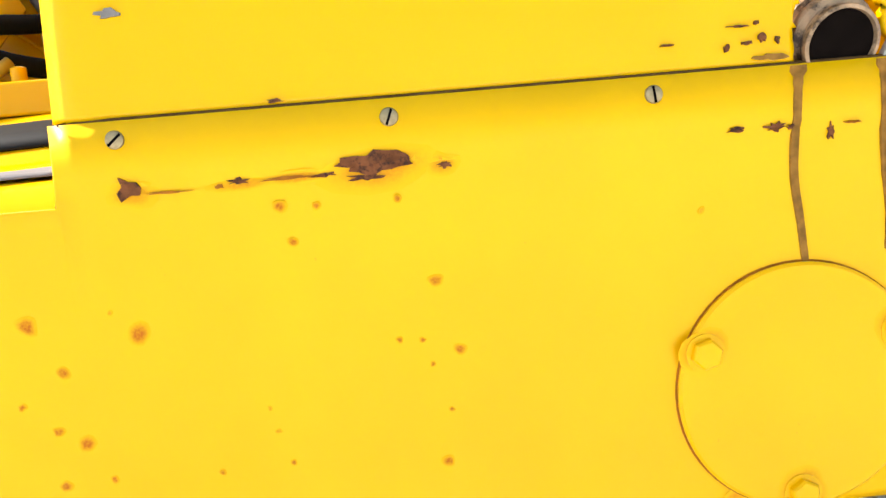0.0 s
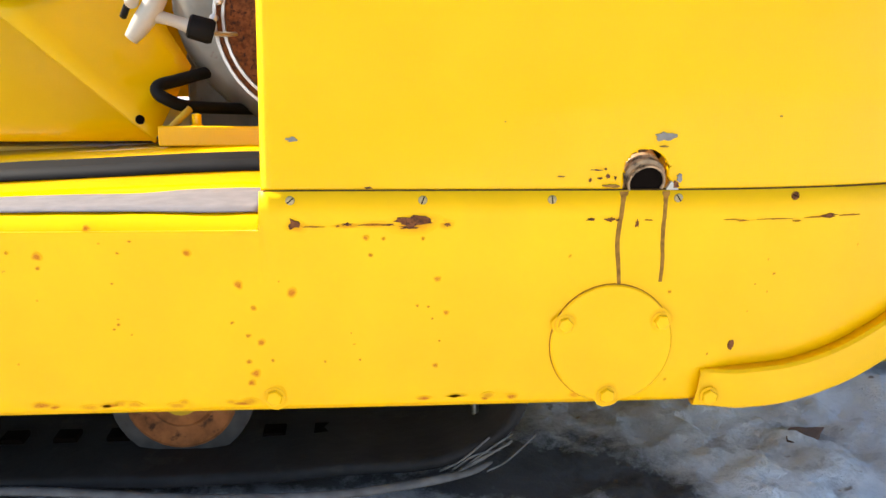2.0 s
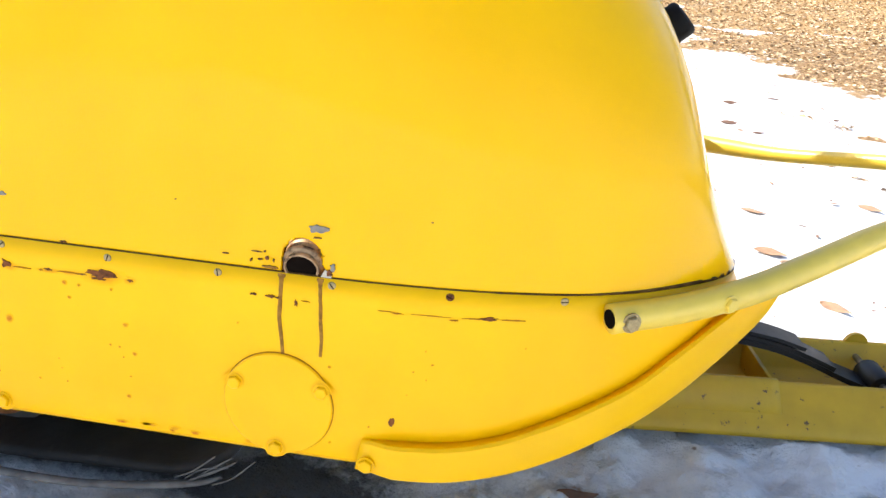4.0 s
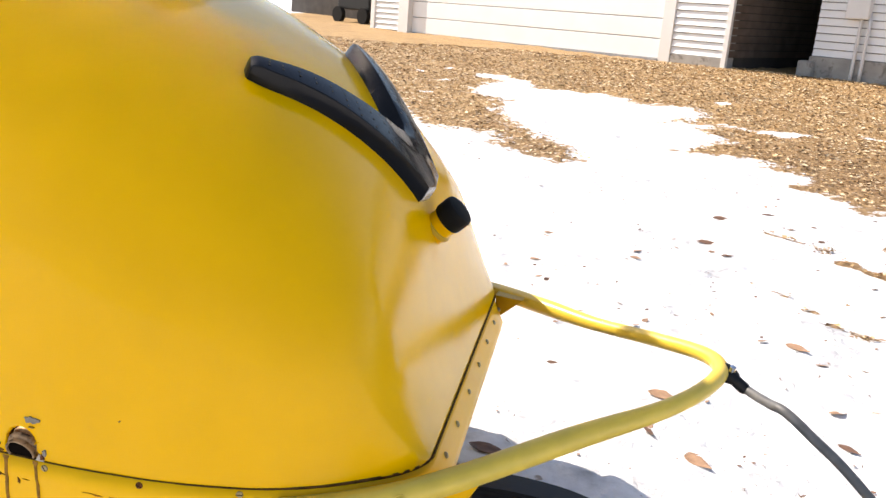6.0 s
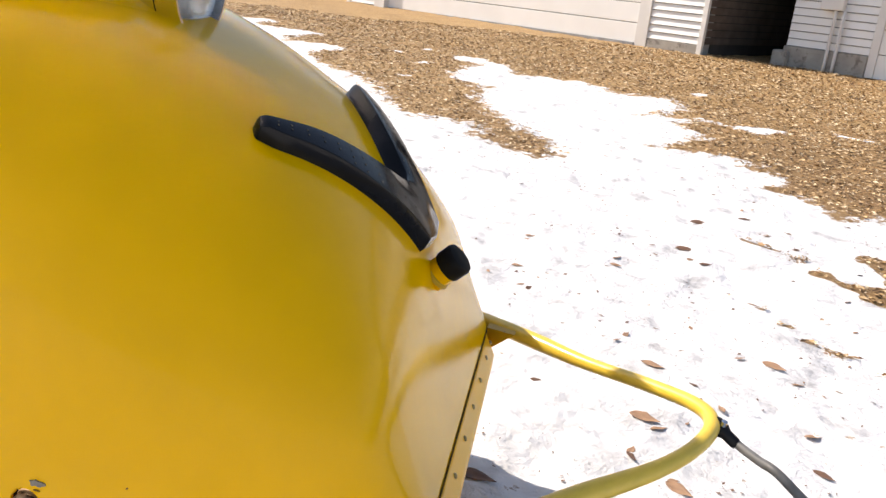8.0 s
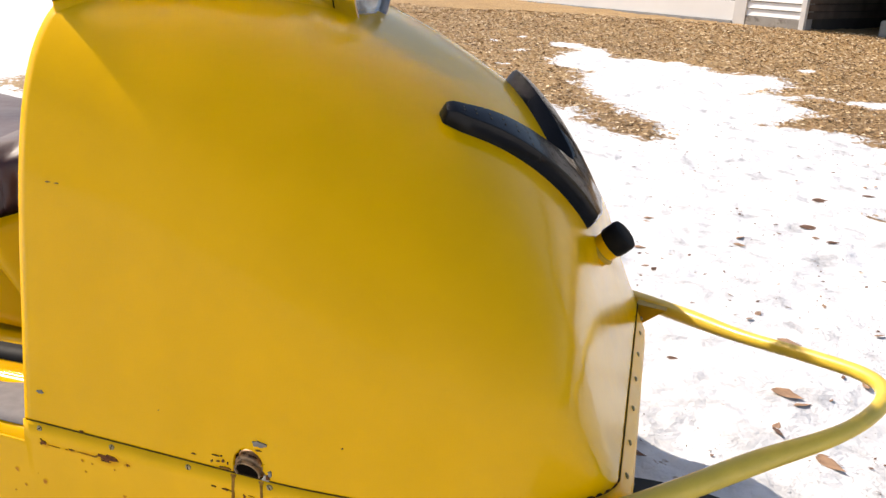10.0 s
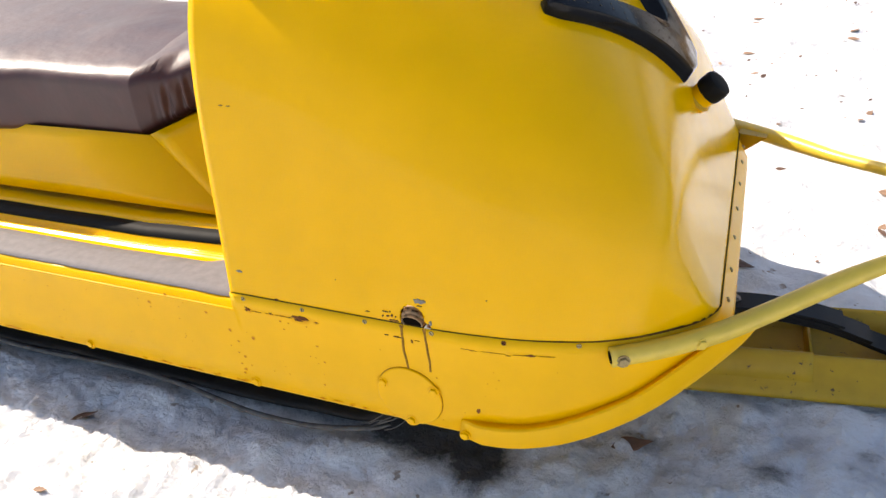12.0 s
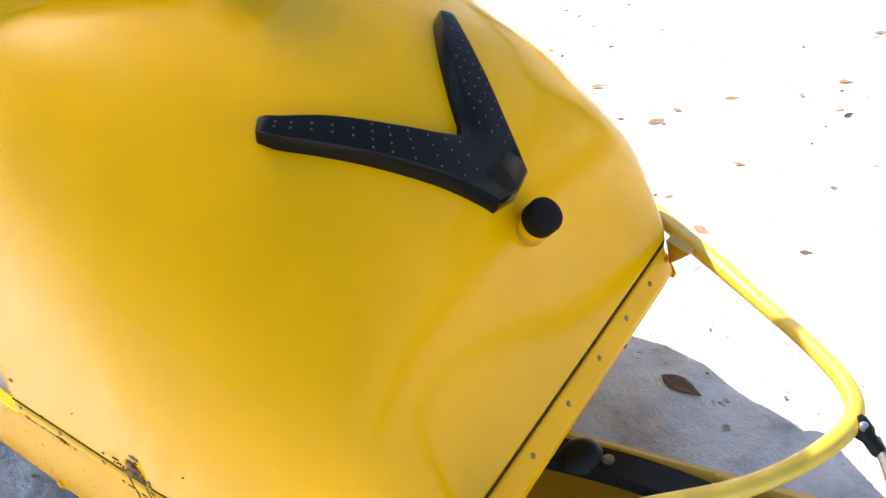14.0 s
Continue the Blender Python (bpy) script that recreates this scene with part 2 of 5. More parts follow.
def turned(name, profile, m, material, parent=None, label="", sides=24, smooth=True):
    """A body of revolution: profile of (radius, height) along m's z axis."""
    rows = [[m @ Vector((r * math.cos(a), r * math.sin(a), z)) for a in (2 * math.pi * k / sides for k in range(sides))] for r, z in profile]
    verts, faces = grid_mesh(rows, True)
    faces = [f for f in faces]
    faces += [tuple(range(sides))[::-1], tuple(range((len(rows) - 1) * sides, len(rows) * sides))]
    ob = add(name, verts, faces, material, parent, label, smooth)
    if smooth:
        ob.data.set_sharp_from_angle(angle=radians(40))
    return ob


def box(name, lo, hi, material, parent=None, label="", bevel=0.002, m=None):
    bm = bmesh.new()
    bmesh.ops.create_cube(bm, size=1)
    for v in bm.verts:
        v.co = Vector(((lo[i] + hi[i]) / 2 + v.co[i] * (hi[i] - lo[i]) for i in range(3)))
    if bevel:
        bmesh.ops.bevel(bm, geom=bm.edges[:], offset=bevel, segments=2, affect="EDGES", profile=0.5)
    if m:
        bm.transform(m)
    return part(name, bm, material, parent, label)


def facing(p, normal, spin=0.0):
    """A pose whose z axis looks along normal."""
    return Matrix.Translation(p) @ Vector(normal).to_track_quat("Z", "Y").to_matrix().to_4x4() @ Matrix.Rotation(spin, 4, "Z")


def smooth_step(a, b, x):
    t = min(1, max(0, (x - a) / (b - a)))
    return t * t * (3 - 2 * t)


def smooth_table(table, x):
    """A smooth curve through a table (monotone cubic)."""
    xs, ys = [a for a, _ in table], [b for _, b in table]
    if x <= xs[0]:
        return ys[0]
    if x >= xs[-1]:
        return ys[-1]
    d = [(ys[i + 1] - ys[i]) / (xs[i + 1] - xs[i]) for i in range(len(xs) - 1)]
    s = [d[0]] + [0 if d[i - 1] * d[i] <= 0 else 2 * d[i - 1] * d[i] / (d[i - 1] + d[i]) for i in range(1, len(d))] + [d[-1]]
    i = max(k for k in range(len(xs) - 1) if xs[k] <= x)
    w = xs[i + 1] - xs[i]
    t = (x - xs[i]) / w
    return (2 * t**3 - 3 * t**2 + 1) * ys[i] + (t**3 - 2 * t**2 + t) * w * s[i] + (3 * t**2 - 2 * t**3) * ys[i + 1] + (t**3 - t**2) * w * s[i + 1]

# ---- ground ----
C = 0.42  # the sled's middle line
SEAM = 0.287  # where the cowl meets the belly pan


# the border of the unbroken snow, and loose drifts and thawed spots: x, y, two radii, strength
SNOW = ((-40, -60), (-40, 30), (-9, 13), (-3.2, 8.2), (-1.73, 5.94), (-1.43, 5.74), (-1.0, 5.1), (-0.7, 4.45), (-0.42, 4.2), (-0.2, 4.28), (0.02, 3.83), (0.32, 3.64), (0.42, 3.8), (0.2, 4.28), (-0.14, 4.72), (-0.33, 5.3), (-0.45, 6.0), (-0.8, 6.25), (-0.74, 6.8), (-0.8, 7.75), (-0.5, 7.36), (-0.36, 6.85), (0.14, 7.1), (0.52, 6.5), (0.95, 6.4), (1.06, 6.0), (0.72, 5.42), (1.15, 5.55), (0.95, 5.2), (1.17, 4.85), (0.83, 4.38), (1.25, 4.35), (1.5, 3.95), (1.52, 3.58), (1.67, 3.35), (2.05, 3.4), (5, 2.6), (40, -8), (40, -60))
DRIFTS = ((-2.83, 8.2, 0.32, 0.4, 0.75), (-2.08, 6.95, 0.28, 0.3, 0.7), (-1.59, 7.55, 0.12, 0.12, 0.6), (-1.43, 8.0, 0.1, 0.18, 0.6), (-1.15, 6.82, 0.13, 0.26, 0.6), (-1.05, 5.95, 0.1, 0.08, 0.6), (-0.98, 7.66, 0.18, 0.2, 0.6), (1.17, 7.03, 0.12, 0.13, 0.6), (1.48, 5.42, 0.16, 0.14, 0.65), (1.62, 5.6, 0.16, 0.14, 0.65), (2.16, 5.81, 0.2, 0.17, 0.65), (-3.7, 9.0, 0.3, 0.4, 0.7))
THAWS = ((1.72, 2.66, 0.14, 0.11, 0.95), (1.76, 2.45, 0.13, 0.13, 0.95), (1.67, 2.28, 0.11, 0.08, 0.8), (1.78, 2.15, 0.12, 0.10, 0.8), (1.2, 2.64, 0.08, 0.03, 0.6), (1.29, 2.59, 0.08, 0.035, 0.7), (1.38, 2.52, 0.07, 0.04, 0.75), (1.44, 2.39, 0.055, 0.06, 0.75), (1.51, 2.29, 0.08, 0.045, 0.75), (1.59, 2.2, 0.07, 0.055, 0.75), (1.14, 1.98, 0.06, 0.02, 0.45), (1.21, 1.92, 0.06, 0.028, 0.52), (1.27, 1.83, 0.06, 0.035, 0.56), (1.32, 1.73, 0.06, 0.035, 0.6), (1.41, 1.68, 0.08, 0.03, 0.6), (1.5, 1.6, 0.09, 0.025, 0.5), (1.38, 1.94, 0.05, 0.025, 0.45), (1.45, 3.72, 0.07, 0.04, 0.5), (-1.2, 2.3, 0.3, 0.2, 0.6), (-2.6, 3.2, 0.8, 0.4, 0.8))


def snow_cover(x, y):
    """How much snow lies at a place: unbroken round the sled, drifts beyond, bare towards the garage."""
    if y < 1.0 or abs(x) > 9 or y > 14:
        c = 0.93 if y < 2.0 - 0.2 * x or x < -9 else 0.06
    else:
        inside, near = False, 9.0
        for (ax, ay), (bx, by) in zip(SNOW, SNOW[1:] + SNOW[:1]):
            if (ay > y) != (by > y) and x < (bx - ax) * (y - ay) / (by - ay) + ax:
                inside = not inside
            dx, dy = bx - ax, by - ay
            t = min(1, max(0, ((x - ax) * dx + (y - ay) * dy) / (dx * dx + dy * dy)))
            near = min(near, math.hypot(x - ax - t * dx, y - ay - t * dy))
        c = 0.5 + min(0.43, near * 1.25) * (1 if inside else -1)
    for px, py, rx, ry, k in DRIFTS:
        c += k * math.exp(-(((x - px) / rx) ** 2 + ((y - py) / ry) ** 2) * 1.2)
    for px, py, rx, ry, k in THAWS:
        c -= k * math.exp(-(((x - px) / rx) ** 2 + ((y - py) / ry) ** 2) * 1.2)
    return c


DARK_SNOW = ((0.24, 0.11, 0.10, 0.06, 0.65), (0.16, 0.06, 0.14, 0.03, 0.2), (0.33, 0.05, 0.04, 0.05, 0.75), (0.745, 0.165, 0.03, 0.025, 0.5), (0.55, 0.20, 0.03, 0.02, 0.4), (-0.38, -0.045, 0.05, 0.02, 0.5), (-0.15, 0.2, 0.5, 0.12, 0.5), (-0.7, 0.3, 0.5, 0.3, 0.6), (0.3, 0.45, 0.3, 0.3, 0.25), (1.25, 1.1, 0.05, 0.04, 0.4), (0.87, 0.24, 0.02, 0.02, 0.4), (-0.5, 0.125, 0.35, 0.045, 0.5), (0.0, 0.105, 0.2, 0.035, 0.45), (-1.1, 0.13, 0.4, 0.05, 0.5), (0.15, -0.12, 0.9, 0.3, 0.14), (0.75, 0.1, 0.5, 0.35, 0.33), (0.9, 0.45, 0.5, 0.25, 0.12), (0.75, 0.42, 0.2, 0.06, 0.35))


def snow_darkness(x, y):
    """Darker, mottled snow under and beside the sled."""
    return sum(k * math.exp(-(((x - px) / rx) ** 2 + ((y - py) / ry) ** 2)) for px, py, rx, ry, k in DARK_SNOW) if abs(x) < 3 and abs(y) < 3 else 0.0


def ground_height(x, y):
    far = smooth_step(0.5, 3.0, math.hypot(x, y - 0.4))
    h = 0.015 * noise.fractal(Vector((x * 2.3, y * 2.3, 0.4)), 1.0, 2.0, 4) + 0.011 * noise.fractal(Vector((x * 9, y * 9, 1.0)), 1.0, 2.0, 3)
    h += 0.03 * far * noise.fractal(Vector((x * 0.5, y * 0.5, 5.0)), 1.0, 2.0, 3)
    beside = smooth_step(0.55, 0.25, y) * smooth_step(1.6, 0.9, abs(x))
    if beside > 0:
        h += beside * (0.010 * noise.fractal(Vector((x * 15, y * 15, 2.0)), 0.9, 2.1, 4) + 0.008 * (abs(noise.fractal(Vector((x * 38, y * 38, 6.0)), 0.8, 2.1, 4)) - 0.3))
    h -= 0.10 * smooth_step(0.0, -6.5, x) * smooth_step(7.0, 13.0, y)
    bed = smooth_step(0.03, 0.08, y) * smooth_step(0.80, 0.74, y) * smooth_step(0.30, 0.16, x) * smooth_step(-1.75, -1.62, x)
    return (h - 0.012) * (1 - bed) + (0.25 * h - 0.018) * bed  # pressed flat under the track


def make_ground():
    xs, ys = [], []
    for spans, out in ((((-3.4, -0.9, 45), (-0.9, 1.5, 330), (1.5, 3.0, 35)), xs), (((-1.4, -0.5, 20), (-0.5, 1.3, 230), (1.3, 8.4, 160)), ys)):
        a, b = spans[0][0], spans[-1][1]
        mid = [p + (q - p) * i / n for p, q, n in spans for i in range(n)] + [b]
        step, p, lo = 0.05, a, []
        while p > -60:
            p -= step
            step *= 1.16
            lo.append(p)
        step, p, hi = 0.05, b, []
        while p < 60:
            p += step
            step *= 1.07
            hi.append(p)
        out += lo[::-1] + mid + hi
    for k, far in enumerate((-400, -1500)):
        xs.insert(0, far), ys.insert(0, far)
    xs += [400, 1500]
    ys += [400, 1500]
    rows = [[(x, y, ground_height(x, y) if abs(x) < 100 and abs(y) < 100 else -0.01) for y in ys] for x in xs]
    verts, faces = grid_mesh(rows)
    ob = add("ground", verts, [f[::-1] for f in faces], ground_material(), smooth=True)
    att = ob.data.attributes.new("snow", "FLOAT", "POINT")
    att.data.foreach_set("value", [snow_cover(x, y) for x, y, _ in verts])
    att = ob.data.attributes.new("snow_dark", "FLOAT", "POINT")
    att.data.foreach_set("value", [snow_darkness(x, y) for x, y, _ in verts])
    att = ob.data.attributes.new("damp", "FLOAT", "POINT")
    att.data.foreach_set("value", [smooth_step(6.0, 3.0, y - 0.5 * x) for x, y, _ in verts])
    return tagged(ob, "patchy melting snow over matted brown grass", "ground", kind="structure")


make_ground()

# ---- the sled ----
sled = thing("snowmobile", "vintage yellow snowmobile with chipped paint, standing on snow", "snowmobile")

SIDE = ((-1.7, 0.0), (0.30, 0.0), (0.40, 0.007), (0.50, 0.028), (0.56, 0.053), (0.61, 0.088), (0.643, 0.121), (0.656, 0.15), (0.659, 0.175))
NOSE_X = 0.657
SKEW = 0.091


def side_y(x):
    return smooth_table(SIDE, x)


def skew(x, y):
    """The nose stands slightly askew: its far corner lies further back."""
    return x - SKEW * max(0, y - 0.15) * smooth_step(0.15, 0.62, x)


def plan_path(rear=-1.7):
    """The outline of the belly pan at the seam: near side, nose, far side."""
    xs = [rear, -1.2, -0.8, -0.5, -0.3, -0.1, -0.0245, -0.0235, -0.015] + [i * 0.025 for i in range(0, 23)] + [0.56, 0.575, 0.59, 0.605, 0.618, 0.63, 0.64, 0.648, 0.654, 0.657]
    near = [(x, side_y(x)) for x in xs]
    front = [(NOSE_X, 0.165 + (0.675 - 0.165) * i / 12) for i in range(0, 13)]
    far = [(x, 2 * C - y) for x, y in near[::-1]]
    return [(skew(x, y), y, x) for x, y in near + front + far]


BOTTOM = ((-1.7, 0.108), (0.31, 0.106), (0.36, 0.107), (0.42, 0.113), (0.49, 0.137), (0.55, 0.168), (0.60, 0.198), (0.63, 0.220), (0.657, 0.245))
CREASE = 0.263


def pan_bottom(x):
    return smooth_table(BOTTOM, x)


def make_pan():
    path = plan_path()
    rows = []
    for i, (x, y, x0) in enumerate(path):
        a, b = path[max(i - 1, 0)], path[min(i + 1, len(path) - 1)]
        d = Vector((b[0] - a[0], b[1] - a[1], 0))
        out = d.cross(Vector((0, 0, 1))).normalized()
        lo = pan_bottom(x0)
        top = SEAM if x0 > -0.024 else 0.2565
        crease = min(CREASE, top - 0.004)
        lip = 0.0025 * smooth_step(0.62, 0.4, x0)
        col = [(x, y, top, -0.001 + lip), (x, y, crease + 0.003, -0.001 + lip), (x, y, crease - 0.004, 0), (x, y, lo + (crease - lo) * 0.66, 0.0005), (x, y, lo + (crease - lo) * 0.33, 0.0005), (x, y, lo + 0.005, 0), (x, y, lo, -0.003), (x, y, lo + 0.001, -0.014)]
        nose = smooth_step(0.135, 0.17, y) * smooth_step(0.705, 0.67, y) * smooth_step(0.60, 0.65, x0)
        if x0 > 0.60:  # the rivetted strip across the nose slopes forward to its lower edge
            col = [tuple(Vector(c).lerp(Vector((x, y, top + (0.250 - top) * min(k, 6) / 6 + (-0.004 if k == 7 else 0), -0.001 + 0.0185 * min(k, 6) / 6 - (0.012 if k == 7 else 0))), nose)) for k, c in enumerate(col)]
        rows.append([Vector((px, py, pz)) + out * o for px, py, pz, o in col])
    return sheet("belly_pan", rows, 0.0025, pan_paint, sled, "yellow sheet-metal belly pan with rust specks and chips")


pan = make_pan()

TOP = ((-0.022, 0.787), (0.08, 0.778), (0.16, 0.764), (0.23, 0.744), (0.30, 0.719), (0.36, 0.695), (0.42, 0.667), (0.46, 0.642), (0.50, 0.607), (0.535, 0.566), (0.56, 0.530), (0.578, 0.498), (0.595, 0.455), (0.615, 0.392), (0.632, 0.345), (0.646, 0.311), (0.657, 0.287))
POWER = ((-0.022, 6.0), (0.1, 5.0), (0.25, 3.8), (0.42, 3.0), (0.50, 3.0), (0.56, 3.5), (0.61, 5.0), (0.657, 6.5))


def cowl_point(x, phi):
    """A point of the cowl at station x; phi runs from 0 at the near seam over the top to pi at the far seam."""
    w = C - side_y(x)
    top = smooth_table(TOP, x)
    p = smooth_table(POWER, x) * (0.74 if phi > math.pi / 2 else 1.0)
    c, s = math.cos(phi), max(0.0, math.sin(phi))
    r = (abs(c) ** p + s**p) ** (-1 / p)
    u, v = r * c, r * s
    z = SEAM + 0.0005 + (top - SEAM) * v
    lean = 0.095 * (z - SEAM) * smooth_step(0.5, 0.0, x)
    y = C - u * (w - lean)
    return Vector((skew(x, y), y, z))


def cowl_at(x, y):
    """The cowl's surface over a place of the plan, and its normal."""
    def z_of(px, py):
        px0 = px
        for _ in range(6):
            px0 = px + (px0 - skew(px0, py))
        w, top, p = C - side_y(px0), smooth_table(TOP, px0), smooth_table(POWER, px0) * (0.74 if py > C else 1.0)
        u = min(0.999, abs(C - py) / w)
        for _ in range(8):
            v = (1 - u**p) ** (1 / p)
            lean = 0.095 * (top - SEAM) * v * smooth_step(0.5, 0.0, px0)
            u = min(0.9999, abs(C - py) / (w - lean))
        return SEAM + (top - SEAM) * (1 - u**p) ** (1 / p)
    e = 0.004
    z = z_of(x, y)
    n = Vector((-(z_of(x + e, y) - z_of(x - e, y)) / (2 * e), -(z_of(x, y + e) - z_of(x, y - e)) / (2 * e), 1)).normalized()
    return Vector((x, y, z)), n


def port_edge(x, z):
    """Distance from the ragged edge of the exhaust notch in the near foot of the cowl, negative inside it."""
    r = 0.0178 + 0.0008 * noise.noise(Vector((x * 260, z * 260, 2))) + 0.006 * smooth_step(0.2775, 0.295, x) * smooth_step(0.300, 0.288, z)
    return (math.hypot(x - 0.2775, z - 0.302) if z > 0.302 else abs(x - 0.2775)) - r


def make_cowl():
    xs = [-0.022 + 0.265 * i / 26 for i in range(27)] + [0.245 + 0.0018 * i for i in range(1, 38)] + [0.315 + 0.245 * i / 24 for i in range(25)]
    xs += [0.57, 0.58, 0.59, 0.60, 0.61, 0.62, 0.628, 0.636, 0.643, 0.649, 0.654, 0.657]
    phis = [0.005 * i for i in range(24)]
    phis += [phis[-1] + (math.pi - phis[-1]) * i / 150 for i in range(1, 151)]
    rows = [[cowl_point(x, ph) for ph in phis] for x in xs]
    verts, faces = grid_mesh(rows)
    verts = [Vector(v) for v in verts]
    for v in verts:
        if v.y < 0.1 and abs(v.x - 0.2775) < 0.03 and v.z < 0.335:
            d = port_edge(v.x, v.z)
            if -0.0014 < d < 0.0009:  # draw the mesh onto the edge
                gx, gz = port_edge(v.x + 1e-4, v.z) - d, port_edge(v.x, v.z + 1e-4) - d
                n = math.hypot(gx, gz) or 1
                v.x -= d * gx / n
                v.z -= d * gz / n
    kept = []
    for f in faces:
        q = (verts[f[0]] + verts[f[2]]) / 2
        if not (q.y < 0.1 and abs(q.x - 0.2775) < 0.03 and q.z < 0.335 and port_edge(q.x, q.z) < -0.0002):
            kept.append(f[::-1])
    ob = add("cowl", verts, kept, paint, sled, "glossy yellow rounded engine cowl with chipped paint", True)
    so = ob.modifiers.new("thick", "SOLIDIFY")
    so.thickness, so.offset = 0.004, -1
    return ob


cowl = make_cowl()


# ---- belly pan details ----


def pan_offset(x, z):
    """How far the pan's skin stands out from its outline."""
    if z > CREASE:
        return -0.001 + 0.0025 * smooth_step(0.62, 0.4, x)
    return 0.0004


def on_pan(x, z, proud=0.0):
    return Vector((x, side_y(x) - pan_offset(x, z) - proud, z))


def on_cowl_side(x, z, proud=0.0):
    lean = 0.095 * (z - SEAM) * smooth_step(0.5, 0.0, x)
    return Vector((x, side_y(x) + lean - proud, z))


def blot(name, where, x, z, w, h, material, parent, proud=0.0006, seed=0, rag=0.35, points=14):
    """An irregular thin patch (chip, rust) laid on the skin."""
    rnd = random.Random(seed)
    ring = []
    for k in range(points):
        a = 2 * math.pi * k / points
        r = 1 + rag * (rnd.random() - 0.5) * 2
        ring.append((x + w * r * math.cos(a), z + h * r * math.sin(a)))
    verts = [where(x, z, proud)] + [where(px, pz, proud) for px, pz in ring] + [where(px, pz, -0.0004) for px, pz in ring]
    n = points
    faces = [(0, 1 + (k + 1) % n, 1 + k) for k in range(n)] + [(1 + k, 1 + (k + 1) % n, 1 + n + (k + 1) % n, 1 + n + k) for k in range(n)]
    return add(name, verts, faces, material, parent)


def rust_fade_material(name, colour):
    """Rust that bleeds out into the yellow paint round it."""
    m = mat(name, YEL, 0.4, spec=0.14, bump=((260, 0.05),))
    nd, lk = m.node_tree.nodes, m.node_tree.links
    bs = nd["Principled BSDF"]
    fade, nz, tc = nd.new("ShaderNodeAttribute"), nd.new("ShaderNodeTexNoise"), nd.new("ShaderNodeTexCoord")
    fade.attribute_name = "fade"
    nz.inputs["Scale"].default_value, nz.inputs["Detail"].default_value = 900, 4
    lk.new(tc.outputs["Object"], nz.inputs["Vector"])
    mul, mix = nd.new("ShaderNodeMath"), nd.new("ShaderNodeMix")
    grain = nd.new("ShaderNodeMapRange")
    grain.inputs["From Min"].default_value, grain.inputs["From Max"].default_value = 0.25, 0.60
    grain.inputs["To Min"].default_value = 0.55
    lk.new(nz.outputs["Fac"], grain.inputs["Value"])
    mul.operation = "MULTIPLY"
    lk.new(fade.outputs["Fac"], mul.inputs[0])
    lk.new(grain.outputs["Result"], mul.inputs[1])
    mix.data_type = "RGBA"
    mix.inputs["A"].default_value, mix.inputs["B"].default_value = (*YEL, 1), (*colour, 1)
    lk.new(mul.outputs[0], mix.inputs["Factor"])
    lk.new(mix.outputs["Result"], bs.inputs["Base Color"])
    return m


soft_rust = rust_fade_material("soft_rust", (0.50, 0.115, 0.002))
soft_stain = rust_fade_material("soft_stain", (0.68, 0.27, 0.002))


def soft_blot(name, where, x, z, w, h, material, parent, proud=0.0004, seed=0, hollow=False):
    """A rust mark that fades out towards its rim; hollow leaves its middle clean."""
    rnd = random.Random(seed)
    n = 14
    rag = [1 + 0.8 * (rnd.random() - 0.5) for _ in range(n)]
    rag = [(rag[k - 1] + 2 * rag[k] + rag[(k + 1) % n]) / 4 for k in range(n)]
    steps = ((0.45, 0.0), (0.62, 0.9), (0.8, 0.45), (1.0, 0.0)) if hollow else ((0.28, 1.0), (0.5, 0.75), (0.75, 0.28), (1.0, 0.0))
    verts, fades = [where(x, z, proud)], [0.0 if hollow else 1.0]
    for r, f in steps:
        for k in range(n):
            a = 2 * math.pi * k / n
            verts.append(where(x + w * r * rag[k] * math.cos(a), z + h * r * rag[k] * math.sin(a), proud * (1 if r < 1 else 0.2)))
            fades.append(f)
    faces = [(0, 1 + (k + 1) % n, 1 + k) for k in range(n)]
    for i in range(len(steps) - 1):
        faces += [(1 + i * n + k, 1 + i * n + (k + 1) % n, 1 + (i + 1) * n + (k + 1) % n, 1 + (i + 1) * n + k) for k in range(n)]
    ob = add(name, verts, faces, material, parent, "", True)
    ob.data.attributes.new("fade", "FLOAT", "POINT").data.foreach_set("value", fades)
    return ob


def slotted_screw(p, normal, spin, parent, r=0.0036, material=None):
    m = facing(p, normal, spin)
    ob = turned("screw", ((r, -0.001), (r, 0.0006), (r * 0.9, 0.0014), (r * 0.55, 0.0018)), m, material or zinc, parent, "slotted dull brass screw", 16)
    bm = bmesh.new()
    bmesh.ops.create_cube(bm, size=1)
    for v in bm.verts:
        v.co = m @ Vector((v.co.x * r * 1.75, v.co.y * r * 0.26, 0.0014 + v.co.z * 0.0012))
    slot = part("slot", bm, hole_dark, ob)
    return ob


def hex_bolt(p, normal, spin, parent, r=0.0068, material=None, h=0.0045, label=""):
    m = facing(p, normal, spin)
    washer = [(r * 1.25, -0.001), (r * 1.25, 0.0008), (r * 1.0, 0.001)]
    bm = bmesh.new()
    rings = []
    for rr, z in ((r, 0.0005), (r, h * 0.8), (r * 0.86, h)):
        rings.append([bm.verts.new(m @ Vector((rr * math.cos(a), rr * math.sin(a), z))) for a in (math.pi / 3 * k for k in range(6))])
    for lo, hi in zip(rings, rings[1:]):
        for k in range(6):
            bm.faces.new((lo[k], lo[(k + 1) % 6], hi[(k + 1) % 6], hi[k]))
    bm.faces.new(rings[-1])
    ob = part("bolt", bm, material or pan_paint, parent, label)
    turned("washer", washer, m, material or pan_paint, ob, sides=18)
    return ob


